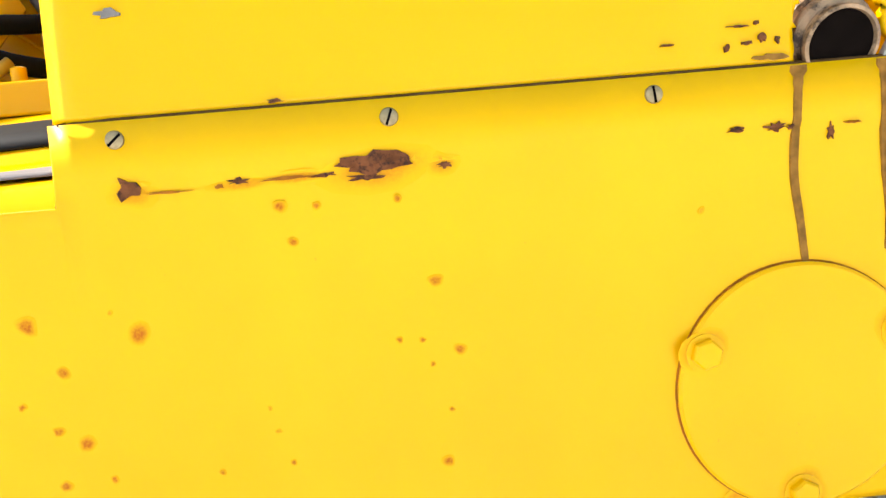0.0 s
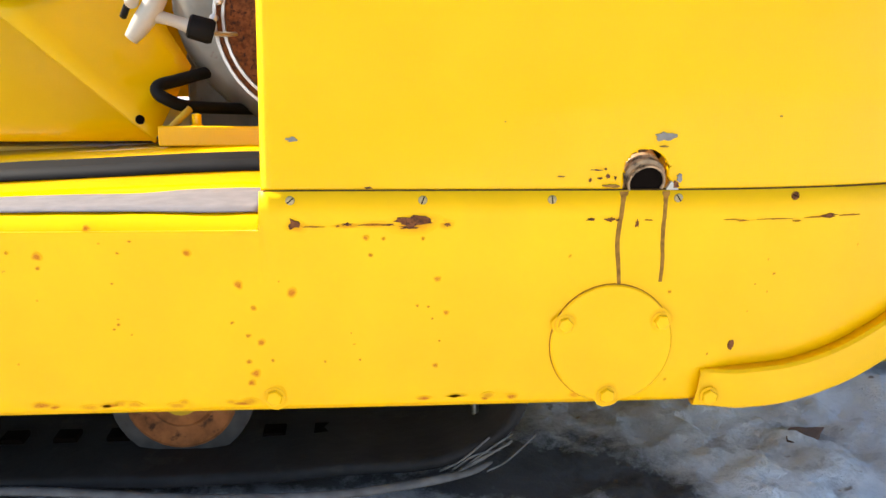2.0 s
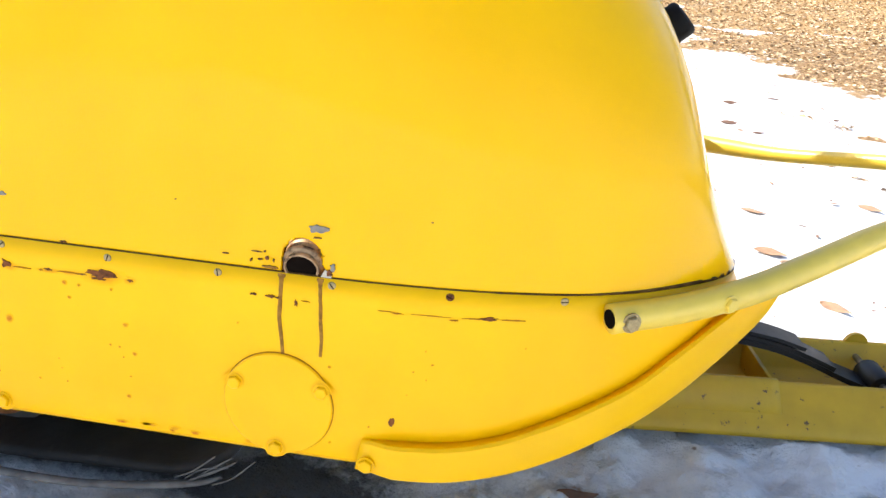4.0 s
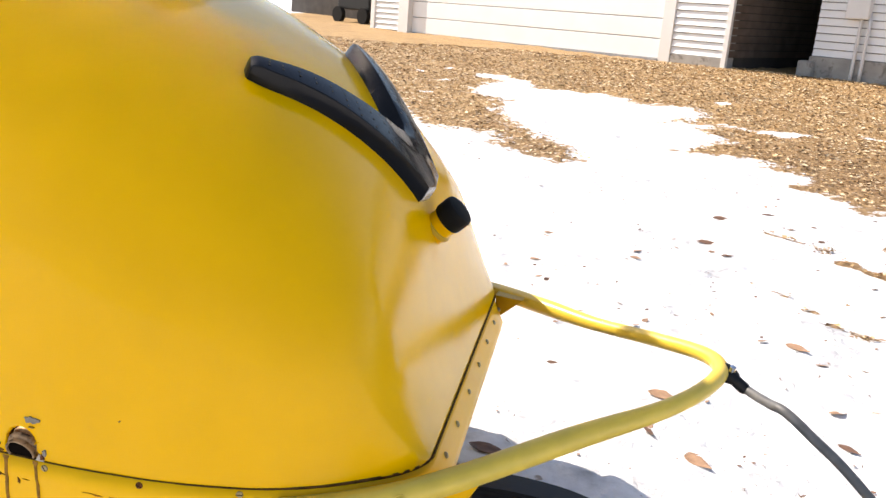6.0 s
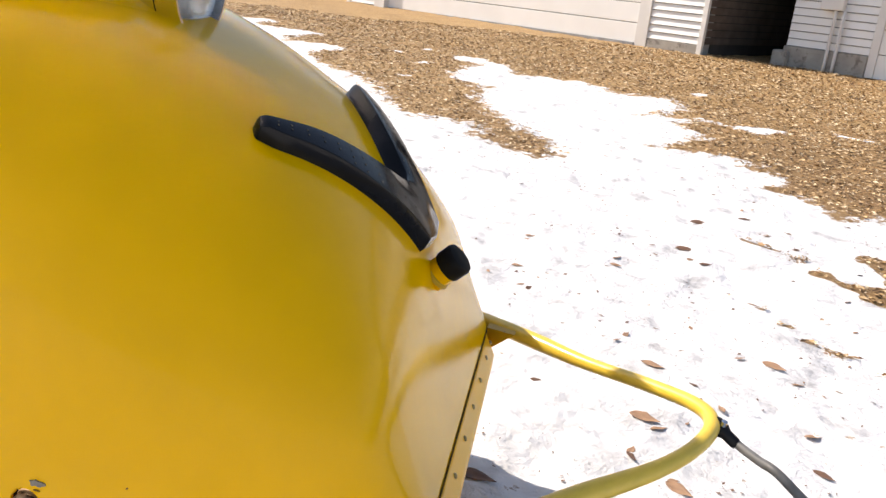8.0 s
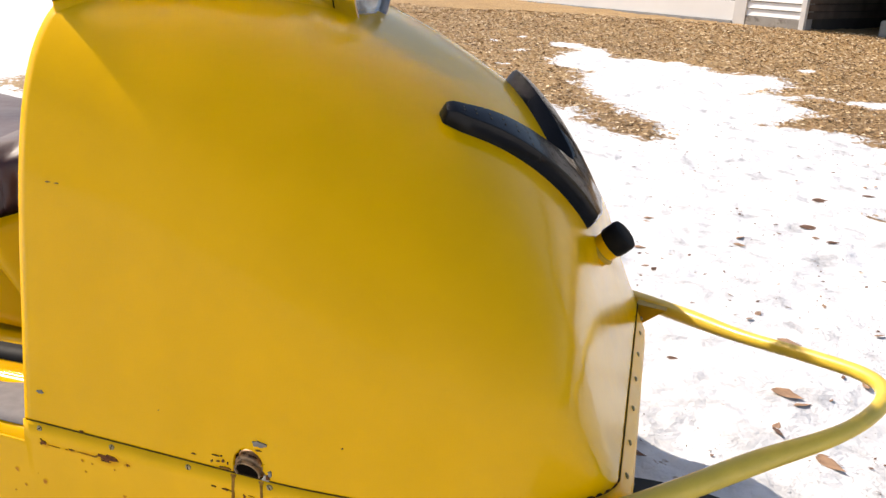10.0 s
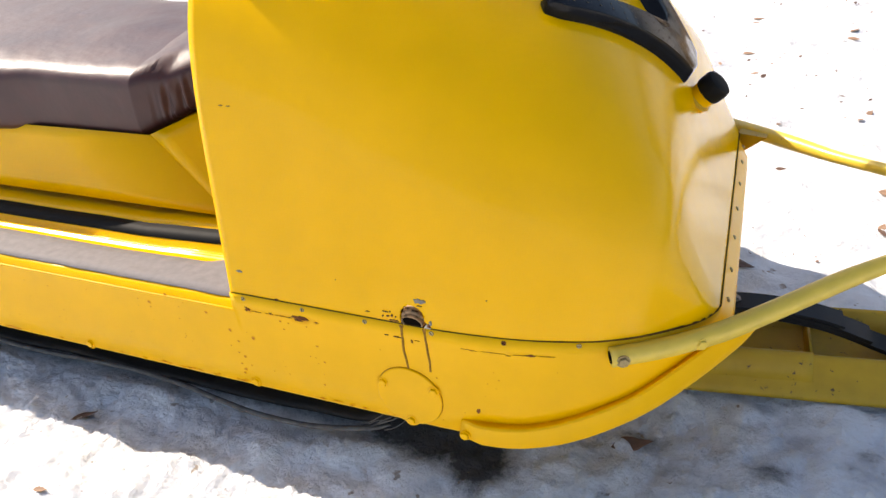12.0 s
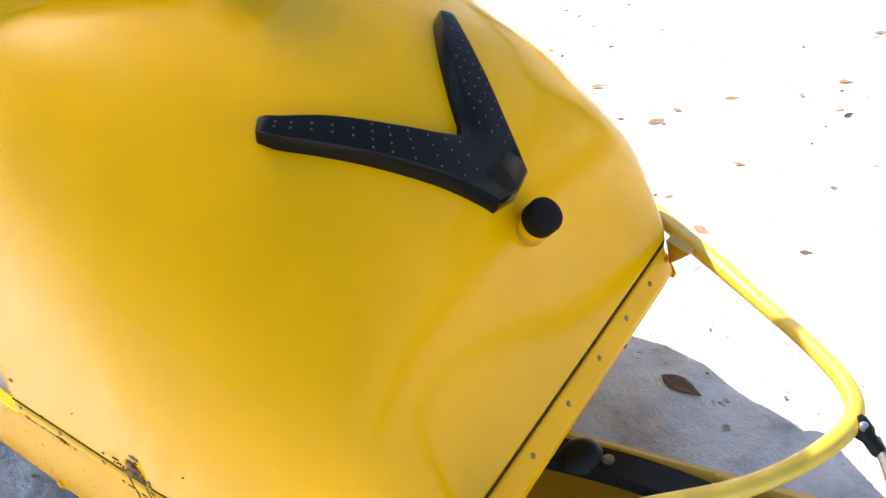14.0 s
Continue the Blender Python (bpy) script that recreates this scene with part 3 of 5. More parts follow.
OUT = (0, -1, 0)
for i, (x, z) in enumerate(((0.0, 0.28), (0.1016, 0.28), (0.2032, 0.28), (0.3048, 0.281), (0.405, 0.281), (0.50, 0.281))):
    out = Vector((side_y(x + 0.01) - side_y(x - 0.01), -0.02, 0)).normalized()
    slotted_screw(on_pan(x, z, -0.0004), out, 0.7 + i * 0.5, pan, 0.0036, rust if i == 4 else zinc)
for x, z in ((-0.36, 0.117), (-0.017, 0.118), (-0.70, 0.117), (-1.05, 0.117)):
    hex_bolt(on_pan(x, z), OUT, 0.3 + x, pan)
    soft_blot("rust_ring", on_pan, x, z + 0.001, 0.0100, 0.0098, soft_stain, pan, 0.0003, int(x * 100) + 500, True)

# round inspection cover with three bolts
cover_m = facing(Vector((0.2575, -0.0002, 0.159)), OUT)
cover = turned("cover_plate", ((0.0505, -0.001), (0.0508, 0.0022), (0.0495, 0.0034), (0.03, 0.0036)), cover_m, pan_paint, pan, "round yellow cover plate", 64)
turned("cover_gap", ((0.0515, 0.0), (0.0515, 0.0005), (0.050, 0.0006)), cover_m, rust_mid, cover, "rusty edge of the cover plate", 64)
for x, z in ((0.218, 0.177), (0.298, 0.1785), (0.256, 0.1145)):
    hex_bolt(Vector((x, -0.0036, z)), OUT, 0.4 + x * 9, cover, 0.0064)
    soft_blot("rust_ring", lambda px, pz, proud: Vector((px, -0.0037 - proud, pz)), x, z + 0.0008, 0.0092, 0.0092, soft_stain, cover, 0.0003, int(x * 900), True)

# the torn crease: two holes through the paint and a rusty crack between
blot("rust_hole", on_pan, 0.0945, 0.2632, 0.0125, 0.0042, rust, pan, 0.0010, 5, 0.28, 20)
blot("rust_hole", on_pan, 0.0025, 0.2615, 0.0048, 0.0040, rust, pan, 0.0010, 9, 0.45, 9)
for i, (x, z, w, h) in enumerate(((0.043, 0.261, 0.0035, 0.0011), (0.036, 0.2595, 0.0016, 0.0008), (0.016, 0.259, 0.009, 0.0005), (0.062, 0.2605, 0.011, 0.0006), (0.075, 0.2605, 0.004, 0.001), (0.121, 0.2605, 0.0025, 0.0014), (0.09, 0.2582, 0.006, 0.001), (0.235, 0.264, 0.0035, 0.0011), (0.251, 0.2635, 0.0038, 0.0016), (0.257, 0.2632, 0.0015, 0.001), (0.273, 0.2603, 0.0014, 0.0026), (0.282, 0.263, 0.003, 0.0005), (0.361, 0.2612, 0.004, 0.0008), (0.352, 0.2625, 0.006, 0.0004), (0.39, 0.262, 0.012, 0.0004), (0.439, 0.2628, 0.006, 0.0018), (0.425, 0.2622, 0.008, 0.0005), (0.46, 0.2625, 0.009, 0.0005), (0.41, 0.2595, 0.003, 0.0006))):
    blot("chip", on_pan, x, z, w, h, rust_mid if h < 0.001 else rust, pan, 0.0008, 40 + i, 0.5, 18)
for i, (x, z, w, h) in enumerate(((0.098, 0.2612, 0.014, 0.0035), (0.045, 0.2595, 0.008, 0.0012), (0.066, 0.2602, 0.008, 0.0012), (0.003, 0.2595, 0.006, 0.003), (0.12, 0.261, 0.004, 0.0022))):
    soft_blot("rust_stain", on_pan, x, z, w * 1.7, h * 2.2, soft_stain, pan, 0.00025, 80 + i)
SPECKS = ((-0.042, 0.213, 2.0), (-0.001, 0.206, 2.4), (-0.031, 0.194, 1.4), (-0.048, 0.182, 0.9), (-0.036, 0.171, 1.1), (-0.026, 0.165, 1.8), (-0.036, 0.149, 1.2), (-0.031, 0.139, 2.0), (-0.035, 0.131, 1.8), (0.061, 0.236, 1.0), (0.057, 0.250, 1.4), (0.071, 0.249, 0.9), (0.102, 0.249, 0.8), (0.114, 0.216, 1.5), (0.098, 0.194, 0.8), (0.107, 0.193, 0.7), (0.121, 0.188, 1.3), (0.113, 0.143, 1.5), (0.116, 0.164, 0.6), (0.110, 0.183, 0.6), (0.024, 0.148, 0.7), (0.052, 0.149, 0.6), (-0.191, 0.237, 1.9), (-0.191, 0.228, 1.2), (-0.153, 0.259, 1.6), (-0.08, 0.239, 1.7), (-0.135, 0.182, 0.9), (0.304, 0.203, 0.9), (0.378, 0.207, 0.6), (-0.213, 0.240, 0.8))
for i, (x, z, r) in enumerate(SPECKS):
    r *= 0.001
    soft_blot("rust_speck", on_pan, x, z, r * 2.2, r * 1.9, soft_rust, pan, 0.0004, 100 + i)
blot("rust_spot", on_pan, 0.3615, 0.155, 0.0026, 0.0046, rust, pan, 0.0008, 12, 0.25)
rnd = random.Random(3)
for i in range(34):  # rust along the cut lower edge
    x = -0.9 + 1.2 * rnd.random()
    soft_blot("edge_rust", on_pan, x, pan_bottom(x) + 0.0065 + 0.003 * rnd.random(), 0.004 + 0.009 * rnd.random() ** 2, 0.0016 + 0.0018 * rnd.random(), soft_rust if i % 3 == 0 else soft_stain, pan, 0.0002, 300 + i)
for i in range(40):  # faint scattered specks
    x, z = -0.6 + 1.1 * rnd.random(), 0.125 + 0.13 * rnd.random()
    soft_blot("rust_speck", on_pan, x, z, 0.0010 + 0.0010 * rnd.random(), 0.0010 + 0.0008 * rnd.random(), soft_rust if i % 2 else soft_stain, pan, 0.0003, 400 + i)


def streak(points, wide):
    """A dried run of oil down the pan, thicker at its head."""
    path = spline([(x, 0, z) for x, z in points], 8)
    verts, faces = [], []
    for i, p in enumerate(path):
        t = i / (len(path) - 1)
        w = wide * (1.9 if t < 0.04 else 1.15 if t < 0.12 else 1.0 - 0.35 * max(0, t - 0.6)) * (1 + 0.12 * noise.noise(Vector((p.z * 300, wide * 900, 0))))
        pr = 0.0007
        verts += [on_pan(p.x - w, p.z, -0.0003), on_pan(p.x - w * 0.8, p.z, pr), on_pan(p.x + w * 0.8, p.z, pr), on_pan(p.x + w, p.z, -0.0003)]
    for i in range(len(path) - 1):
        for k in range(3):
            faces.append((4 * i + k, 4 * i + k + 1, 4 * i + k + 5, 4 * i + k + 4))
    return add("oil_streak", verts, [f[::-1] for f in faces], soot, pan, "dried brown oil run")


streak(((0.2605, 0.2865), (0.2595, 0.268), (0.258, 0.245), (0.260, 0.225), (0.2615, 0.208)), 0.0019)
streak(((0.2945, 0.2865), (0.2948, 0.268), (0.295, 0.246), (0.2962, 0.228), (0.2955, 0.2115)), 0.0017)

# dark gasket in the seam
path = plan_path(-0.02)
rows = []
for i, (x, y, x0) in enumerate(path):
    if x0 < -0.021:
        continue
    a, b = path[max(i - 1, 0)], path[min(i + 1, len(path) - 1)]
    out = Vector((b[0] - a[0], b[1] - a[1], 0)).cross(Vector((0, 0, 1))).normalized()
    lip = -0.001 + 0.0025 * smooth_step(0.62, 0.4, x0) + 0.0006 * smooth_step(0.4, 0.62, x0) - 0.0003
    lip += (0.0003 - lip) * smooth_step(0.60, 0.48, x0)
    h = 0.0003 + 0.0025 * smooth_step(0.5, 0.62, x0)
    rows.append([Vector((x, y, SEAM - 0.0003)) + out * lip, Vector((x, y, SEAM + h)) + out * lip, Vector((x, y, SEAM + h)) - out * 0.002])
sheet("gasket", rows, 0.001, mat("aged_gasket", (0.085, 0.045, 0.015), 0.95, spec=0.03, vary=0.4, vscale=80), pan, "dark brown rubber seam gasket")

# rivets along the nose strip
for y in (0.195, 0.27, 0.36, 0.448, 0.533, 0.614, 0.675):
    p = Vector((skew(NOSE_X, y) + 0.0078, y, 0.2705))
    turned("rivet", ((0.0038, -0.001), (0.0038, 0.0004), (0.0026, 0.0018), (0.001, 0.0022)), facing(p, (1, SKEW, 0.5)), zinc, pan, sides=12)

# floor of the pan, closing it underneath
rows = []
for i in range(24):
    x = 0.0 + 0.655 * i / 23
    y0 = side_y(x) + 0.004
    rows.append([Vector((skew(x, y), y, pan_bottom(x) + 0.003)) for y in (y0 + (2 * C - 2 * y0) * k / 10 for k in range(11))])
sheet("pan_floor", rows, 0.002, dull_yellow, sled)


GUARD_TOP = ((0.336, 0.1325), (0.38, 0.1345), (0.41, 0.1365), (0.44, 0.142), (0.467, 0.150), (0.49, 0.1595), (0.514, 0.170), (0.56, 0.192), (0.584, 0.2065), (0.607, 0.2225), (0.632, 0.2385), (0.652, 0.2505), (0.662, 0.2565))
GUARD_LOW = ((0.331, 0.1045), (0.378, 0.1035), (0.412, 0.1055), (0.447, 0.112), (0.478, 0.1205), (0.503, 0.1305), (0.529, 0.142), (0.580, 0.166), (0.608, 0.1815), (0.636, 0.199), (0.668, 0.222), (0.692, 0.2435), (0.708, 0.266))


def guard_bar(side):
    """The bent sheet bar that guards the turned-up front edge of the pan and runs up to the bumper."""
    upper, lower = (spline([(x, 0, z) for x, z in e], 4) for e in (GUARD_TOP, GUARD_LOW))
    rows = []
    if side > 0:  # the far bar stops at the corner
        upper, lower = upper[:-9], lower[:-9]
    for a, b in zip(upper, lower):
        row = []
        for f, o in ((0.0, 0.012), (0.0, 0.0015), (0.04, 0.0), (0.35, -0.001), (0.7, -0.001), (0.96, 0.0), (1.0, 0.0015), (1.0, 0.010)):
            q = a.lerp(b, f)
            x = min(q.x, 0.625)
            slope = (side_y(x + 0.005) - side_y(x - 0.005)) / 0.01
            y = side_y(x) + slope * (q.x - x) - 0.012 + 0.009 * smooth_step(0.37, 0.335, q.x) + o
            y = y if side < 0 else 2 * C - y
            row.append(Vector((skew(q.x, y), y, q.z)))
        rows.append(row)
    ob = sheet("guard_bar", rows, 0.0022, pan_paint, sled, "bent yellow guard bar", flip=side < 0)
    ob.data.set_sharp_from_angle(angle=radians(35))
    return ob


gb = guard_bar(-1)
hex_bolt((0.342, -0.0085, 0.1135), OUT, 0.5, gb, 0.0066)
guard_bar(1)

# exhaust outlet: a corrugated pipe end in a dark port
pipe_m = facing(Vector((0.2775, 0.0045, 0.2955)), Vector((0.04, -1, -0.34)))
profile = [(0.0150, -0.06)]
for k in range(6):
    z = -0.050 + k * 0.0088
    profile += [(0.0140, z), (0.0142, z + 0.0012), (0.0172, z + 0.0026), (0.0180, z + 0.0048), (0.0172, z + 0.0070), (0.0144, z + 0.0082)]
profile += [(0.0150, 0.004), (0.0154, 0.0055), (0.0152, 0.0075), (0.0138, 0.0078), (0.0130, 0.0055)]
pipe = turned("exhaust_pipe", profile, pipe_m, mat("sooty_steel", (0.34, 0.22, 0.12), 0.5, 0.3, spec=0.25, vary=0.4, vscale=120, spots=(((0.04, 0.024, 0.015), 110, 0.50, 0.12),), bump=((300, 0.1),)), sled, "corrugated steel exhaust outlet", 32)
turned("pipe_bore", ((0.0131, 0.0062), (0.0129, 0.004), (0.0127, -0.045), (0.002, -0.046)), pipe_m, hole_dark, pipe, "sooty black bore", 28)
# black disc added behind the pipe, for the darkness inside the port
turned("port_backing", ((0.05, -0.080), (0.05, -0.079), (0.01, -0.078)), pipe_m, hole_dark, sled, sides=20)
bm = bmesh.new()
a = [bm.verts.new(p) for p in ((0.2945, -0.0012, 0.2875), (0.3045, -0.0014, 0.2875), (0.2985, -0.0010, 0.2945), (0.2945, 0.0030, 0.2875), (0.3045, 0.0030, 0.2875), (0.2985, 0.0030, 0.2945))]
for f in ((0, 1, 2), (3, 5, 4), (0, 3, 4, 1), (1, 4, 5, 2), (2, 5, 3, 0)):
    bm.faces.new([a[i] for i in f])
part("torn_flap", bm, cream, cowl, "pale torn flap of bare fibreglass")

# chips on the cowl
for i, (x, z, w, h, m) in enumerate(((0.2915, 0.329, 0.0075, 0.0035, bare), (0.291, 0.3215, 0.0045, 0.001, soot), (0.0025, 0.326, 0.0042, 0.0018, bare), (0.238, 0.303, 0.006, 0.0006, rust), (0.233, 0.295, 0.0014, 0.002, rust), (0.21, 0.298, 0.0035, 0.0006, rust), (0.247, 0.2985, 0.0018, 0.0024, rust), (0.241, 0.2965, 0.0024, 0.001, rust), (0.245, 0.304, 0.0012, 0.0012, rust), (0.253, 0.297, 0.001, 0.002, rust), (0.25, 0.2905, 0.008, 0.0016, soot), (0.06, 0.2895, 0.004, 0.0012, rust), (0.302, 0.2915, 0.004, 0.0035, rust), (0.305, 0.297, 0.0022, 0.003, bare), (0.386, 0.345, 0.0012, 0.0008, soot), (0.165, 0.34, 0.0008, 0.0007, soot), (0.02, 0.575, 0.004, 0.0008, soot), (0.032, 0.575, 0.003, 0.0007, soot))):
    k = 1.0 if m is bare else 0.72
    blot("paint_chip", on_cowl_side, x, z, w * k, h * k, m, cowl, 0.0016, 500 + i, 0.4)

# ---- pod, windshield and lamp on top of the cowl ----
STRIP = ((-0.022, 0.105, 0.757), (0.03, 0.20, 0.798), (0.085, 0.31, 0.835), (0.128, 0.40, 0.858), (0.134, 0.42, 0.860))


def strip_path():
    near = spline(STRIP, 8)
    return near + [Vector((p.x, 2 * C - p.y, p.z)) for p in near[-2::-1]]


base = strip_path()
outs = []
for i, p in enumerate(base):
    d = base[min(i + 1, len(base) - 1)] - base[max(i - 1, 0)]
    outs.append(Vector((d.y, -d.x, 0)).normalized())
rows = []
for i, (p, n) in enumerate(zip(base, outs)):
    t = i / (len(base) - 1)
    reach = 0.016 + 0.084 * math.sin(math.pi * t) ** 0.7
    col = []
    for k in range(11):
        s = k / 10
        q = p + n * (reach * s)
        zc = cowl_at(max(-0.02, q.x), q.y)[0].z - 0.0028 - 0.003 * (1 - math.sin(math.pi * t))
        z = p.z + (zc - p.z) * (1 - (1 - s) ** 2.8)
        col.append(Vector((max(-0.0215, q.x), q.y, z)))
    rows.append(col)
sheet("windshield_pod", rows, 0.003, paint, sled, "yellow raised pod under the windshield", flip=True)
rows = [[p + n * 0.0022 + Vector((0, 0, 0.001)), p + n * 0.0036 + Vector((-0.001, 0, 0.013)), p + n * 0.0015 + Vector((-0.004, 0, 0.0265))] for p, n in zip(base, outs)]
strip = sheet("windshield_strip", rows, 0.003, black_rubber, sled, "black strip along the foot of the windshield", flip=True)
rows = []
for p, n in zip(base, outs):
    near = abs(p.y - C) / (C - 0.105)
    # the unseen upper part is made tall and flared so it shades the cowl
    rows.append([p + n * (0.0008 - 0.02 * s * (1 - near)) + Vector((-(0.074 + 0.066 * (1 - near)) * s, (p.y - C) * 0.25 * s, 0.008 + 0.455 * s)) for s in (k / 8 for k in range(9))])
sheet("windshield", rows, 0.0022, screen, sled, "clear plastic windshield")
for edge, r in ((rows[0], "near"), (rows[-1], "far")):
    tube("windshield_trim", edge, 0.0022, rust, sled, "dark red windshield edge trim", 8, 2)
for f in (0.13, 0.175, 0.30, 0.40, 0.60, 0.70, 0.825, 0.87):
    i = round(f * (len(base) - 1))
    p = base[i] + outs[i] * 0.0045 + Vector((-0.002, 0, 0.012))
    turned("rivet", ((0.0042, -0.001), (0.0042, 0.0006), (0.003, 0.002), (0.001, 0.0025)), facing(p, outs[i]), chrome, strip, "bright rivet", 14)

lamp_m = facing(Vector((0.206, C, 0.789)), Vector((1, 0, -0.03))) @ Matrix.Scale(1.07, 4)
lamp = turned("headlight", ((0.004, -0.066), (0.020, -0.064), (0.036, -0.057), (0.049, -0.044), (0.0575, -0.026), (0.0605, -0.010), (0.0605, -0.006)), lamp_m, chrome, sled, "round chrome headlight", 56)
turned("rim_gap", ((0.0600, -0.007), (0.0612, -0.006), (0.0612, -0.004), (0.0600, -0.003)), lamp_m, hole_dark, lamp, "dark joint behind the rim", 56)
turned("rim", ((0.0600, -0.0045), (0.0635, -0.003), (0.0640, 0.008), (0.0638, 0.020), (0.0622, 0.0245), (0.0590, 0.0245), (0.0570, 0.012)), lamp_m, chrome, lamp, "polished chrome rim", 56)
turned("reflector", ((0.056, 0.010), (0.045, -0.014), (0.022, -0.032), (0.006, -0.034)), lamp_m, chrome, lamp, sides=40)
turned("lens", ((0.0572, 0.012), (0.0565, 0.014), (0.045, 0.019), (0.025, 0.0225), (0.004, 0.024)), lamp_m, glass, lamp, "clear ribbed lamp glass", 40)
turned("rim_screw", ((0.0055, -0.002), (0.0055, 0.0006), (0.003, 0.001)), lamp_m @ facing(Vector((0, -0.0638, 0.008)), (0, -1, 0)), steel, lamp, "dark clamp screw", 16)
turned("lamp_foot", ((0.03, 0.0), (0.026, 0.02), (0.024, 0.045)), facing(Vector((0.175, C, 0.735)), (0.1, 0, 1)), paint, lamp, sides=24)

# V-shaped air vent of black plastic
NEAR_LEG = (((0.412, 0.2085), (0.431, 0.2165), (0.458, 0.241), (0.482, 0.269), (0.504, 0.299), (0.532, 0.344), (0.5560, 0.3835)),
            ((0.400, 0.226), (0.416, 0.243), (0.436, 0.272), (0.457, 0.302), (0.474, 0.330), (0.490, 0.362), (0.500, 0.390)))
FAR_LEG = (((0.402, 0.534), (0.423, 0.522), (0.445, 0.509), (0.470, 0.495), (0.498, 0.479), (0.524, 0.465), (0.5490, 0.4535)),
           ((0.397, 0.518), (0.405, 0.506), (0.422, 0.486), (0.440, 0.466), (0.459, 0.447), (0.479, 0.428), (0.498, 0.412)))


def vent_leg(edges):
    outer, inner = (spline([(x, y, 0) for x, y in e], 4) for e in edges)
    outer.append(Vector((0.5555, 0.419, 0)))
    inner.append(Vector((0.504, 0.403, 0)))
    rows = []
    for i, (a, b) in enumerate(zip(outer, inner)):
        t = i / (len(outer) - 1)
        h = 0.020 * min(1, 0.85 + 3.2 * t)
        ring = []
        for f, k in ((0.0, -0.12), (0.02, 0.30), (0.085, 0.90), (0.105, 1.0), (0.13, 1.04), (0.5, 1.09), (0.87, 1.04), (0.895, 1.0), (0.915, 0.90), (0.98, 0.30), (1.0, -0.12)):
            q = a.lerp(b, f)
            p, nn = cowl_at(q.x, q.y)
            ring.append(p + nn * (h * k))
        rows.append(ring)
    mid = sum(rows[0], Vector()) / len(rows[0])
    ahead = (mid - sum(rows[4], Vector()) / len(rows[4])).normalized()
    low = rows[0][0].lerp(rows[0][-1], 0.5)
    tips = []
    for shrink, out in ((0.45, 0.0035), (0.78, 0.0028), (0.93, 0.0015)):
        tips.append([low + (p - low) * shrink + ahead * out for p in rows[0]])
    return tips + rows


vrows, far_rows = vent_leg(NEAR_LEG), vent_leg(FAR_LEG)
verts, faces = grid_mesh(vrows + far_rows[::-1][1:])
k = len(vrows[0])
faces += [tuple(range(k)), tuple(len(verts) - 1 - j for j in range(k))]
vent = add("air_vent", verts, [f[::-1] for f in faces], black_plastic, cowl, "black plastic V-shaped air vent with small holes", True)
vent.data.set_sharp_from_angle(angle=radians(24))
bm = bmesh.new()
for legrows in (vrows, far_rows):
    for i in range(6, len(legrows) - 1, 2):
        ring = legrows[i]
        for j, w in enumerate((0.12, 0.37, 0.63, 0.88)):
            if i < 16 and j not in (1, 2) or i > len(legrows) - 4 and j == 0:
                continue
            p = ring[4].lerp(ring[5], w * 2) if w < 0.5 else ring[5].lerp(ring[6], w * 2 - 1)
            _, nn = cowl_at(p.x, p.y)
            m = facing(p + nn * 0.0004, nn)
            bm.faces.new([bm.verts.new(m @ Vector((0.0015 * math.cos(a), 0.0015 * math.sin(a), 0))) for a in (math.pi / 4 * q for q in range(8))])
part("vent_holes", bm, mat("vent_hole_shade", (0.09, 0.07, 0.04), 0.8, vary=0.3, vscale=200), vent, "rows of small holes")["kind"] = "stuff"

# capped filler stub on the nose
cap_m = facing(Vector((0.568, 0.426, 0.458)), Vector((0.72, 0, 0.69)))
stub = turned("filler_stub", ((0.0195, -0.012), (0.0195, 0.024), (0.019, 0.026), (0.012, 0.026)), cap_m, paint, cowl, "short yellow filler stub", 28)
turned("stub_weld", ((0.0225, 0.002), (0.0222, 0.0065), (0.0195, 0.008)), cap_m, dull_yellow, stub, sides=28)
turned("filler_cap", ((0.0205, 0.020), (0.0218, 0.023), (0.0220, 0.040), (0.0205, 0.0445), (0.0165, 0.0465), (0.005, 0.047)), cap_m, black_rubber, stub, "black rubber cap", 28)

# ---- bumper ----
BUMPER = ((0.540, 0.0315, 0.269), (0.60, 0.066, 0.272), (0.66, 0.106, 0.279), (0.72, 0.155, 0.291), (0.80, 0.222, 0.310), (0.88, 0.285, 0.327), (0.925, 0.345, 0.335), (0.945, 0.41, 0.336), (0.927, 0.46, 0.334), (0.865, 0.528, 0.318), (0.775, 0.608, 0.297), (0.70, 0.668, 0.288), (0.625, 0.722, 0.281), (0.54, 0.79, 0.268))


# tube thinned midway: the glare along its sunlit top is put into the shape
def bumper_radius(t):
    return 0.0100 + 0.0034 * smooth_step(0.42, 0.28, t) + 0.0030 * smooth_step(0.74, 0.86, t)


bumper = tube("bumper", BUMPER, bumper_radius, tube_paint, sled, "bent yellow tube bumper loop", 16, 8, 1.0)
turned("tube_end", ((0.0086, 0.0), (0.0086, 0.0006), (0.003, 0.0007)), facing(Vector((0.5395, 0.0310, 0.269)), (-0.85, -0.5, -0.06)), hole_dark, bumper, sides=16)
hex_bolt((0.5575, 0.0270, 0.2695), (0.45, -0.9, 0), 0.2, bumper, 0.0072, zinc, 0.005, "zinc bolt")
hex_bolt((0.6445, 0.0810, 0.2755), (0.6, -0.8, 0), 0.9, bumper, 0.0068, tube_paint)
bm = bmesh.new()
a = [bm.verts.new(p) for p in ((0.605, 0.700, 0.285), (0.655, 0.670, 0.293), (0.609, 0.700, 0.245), (0.605, 0.725, 0.285), (0.655, 0.695, 0.293), (0.609, 0.725, 0.245))]
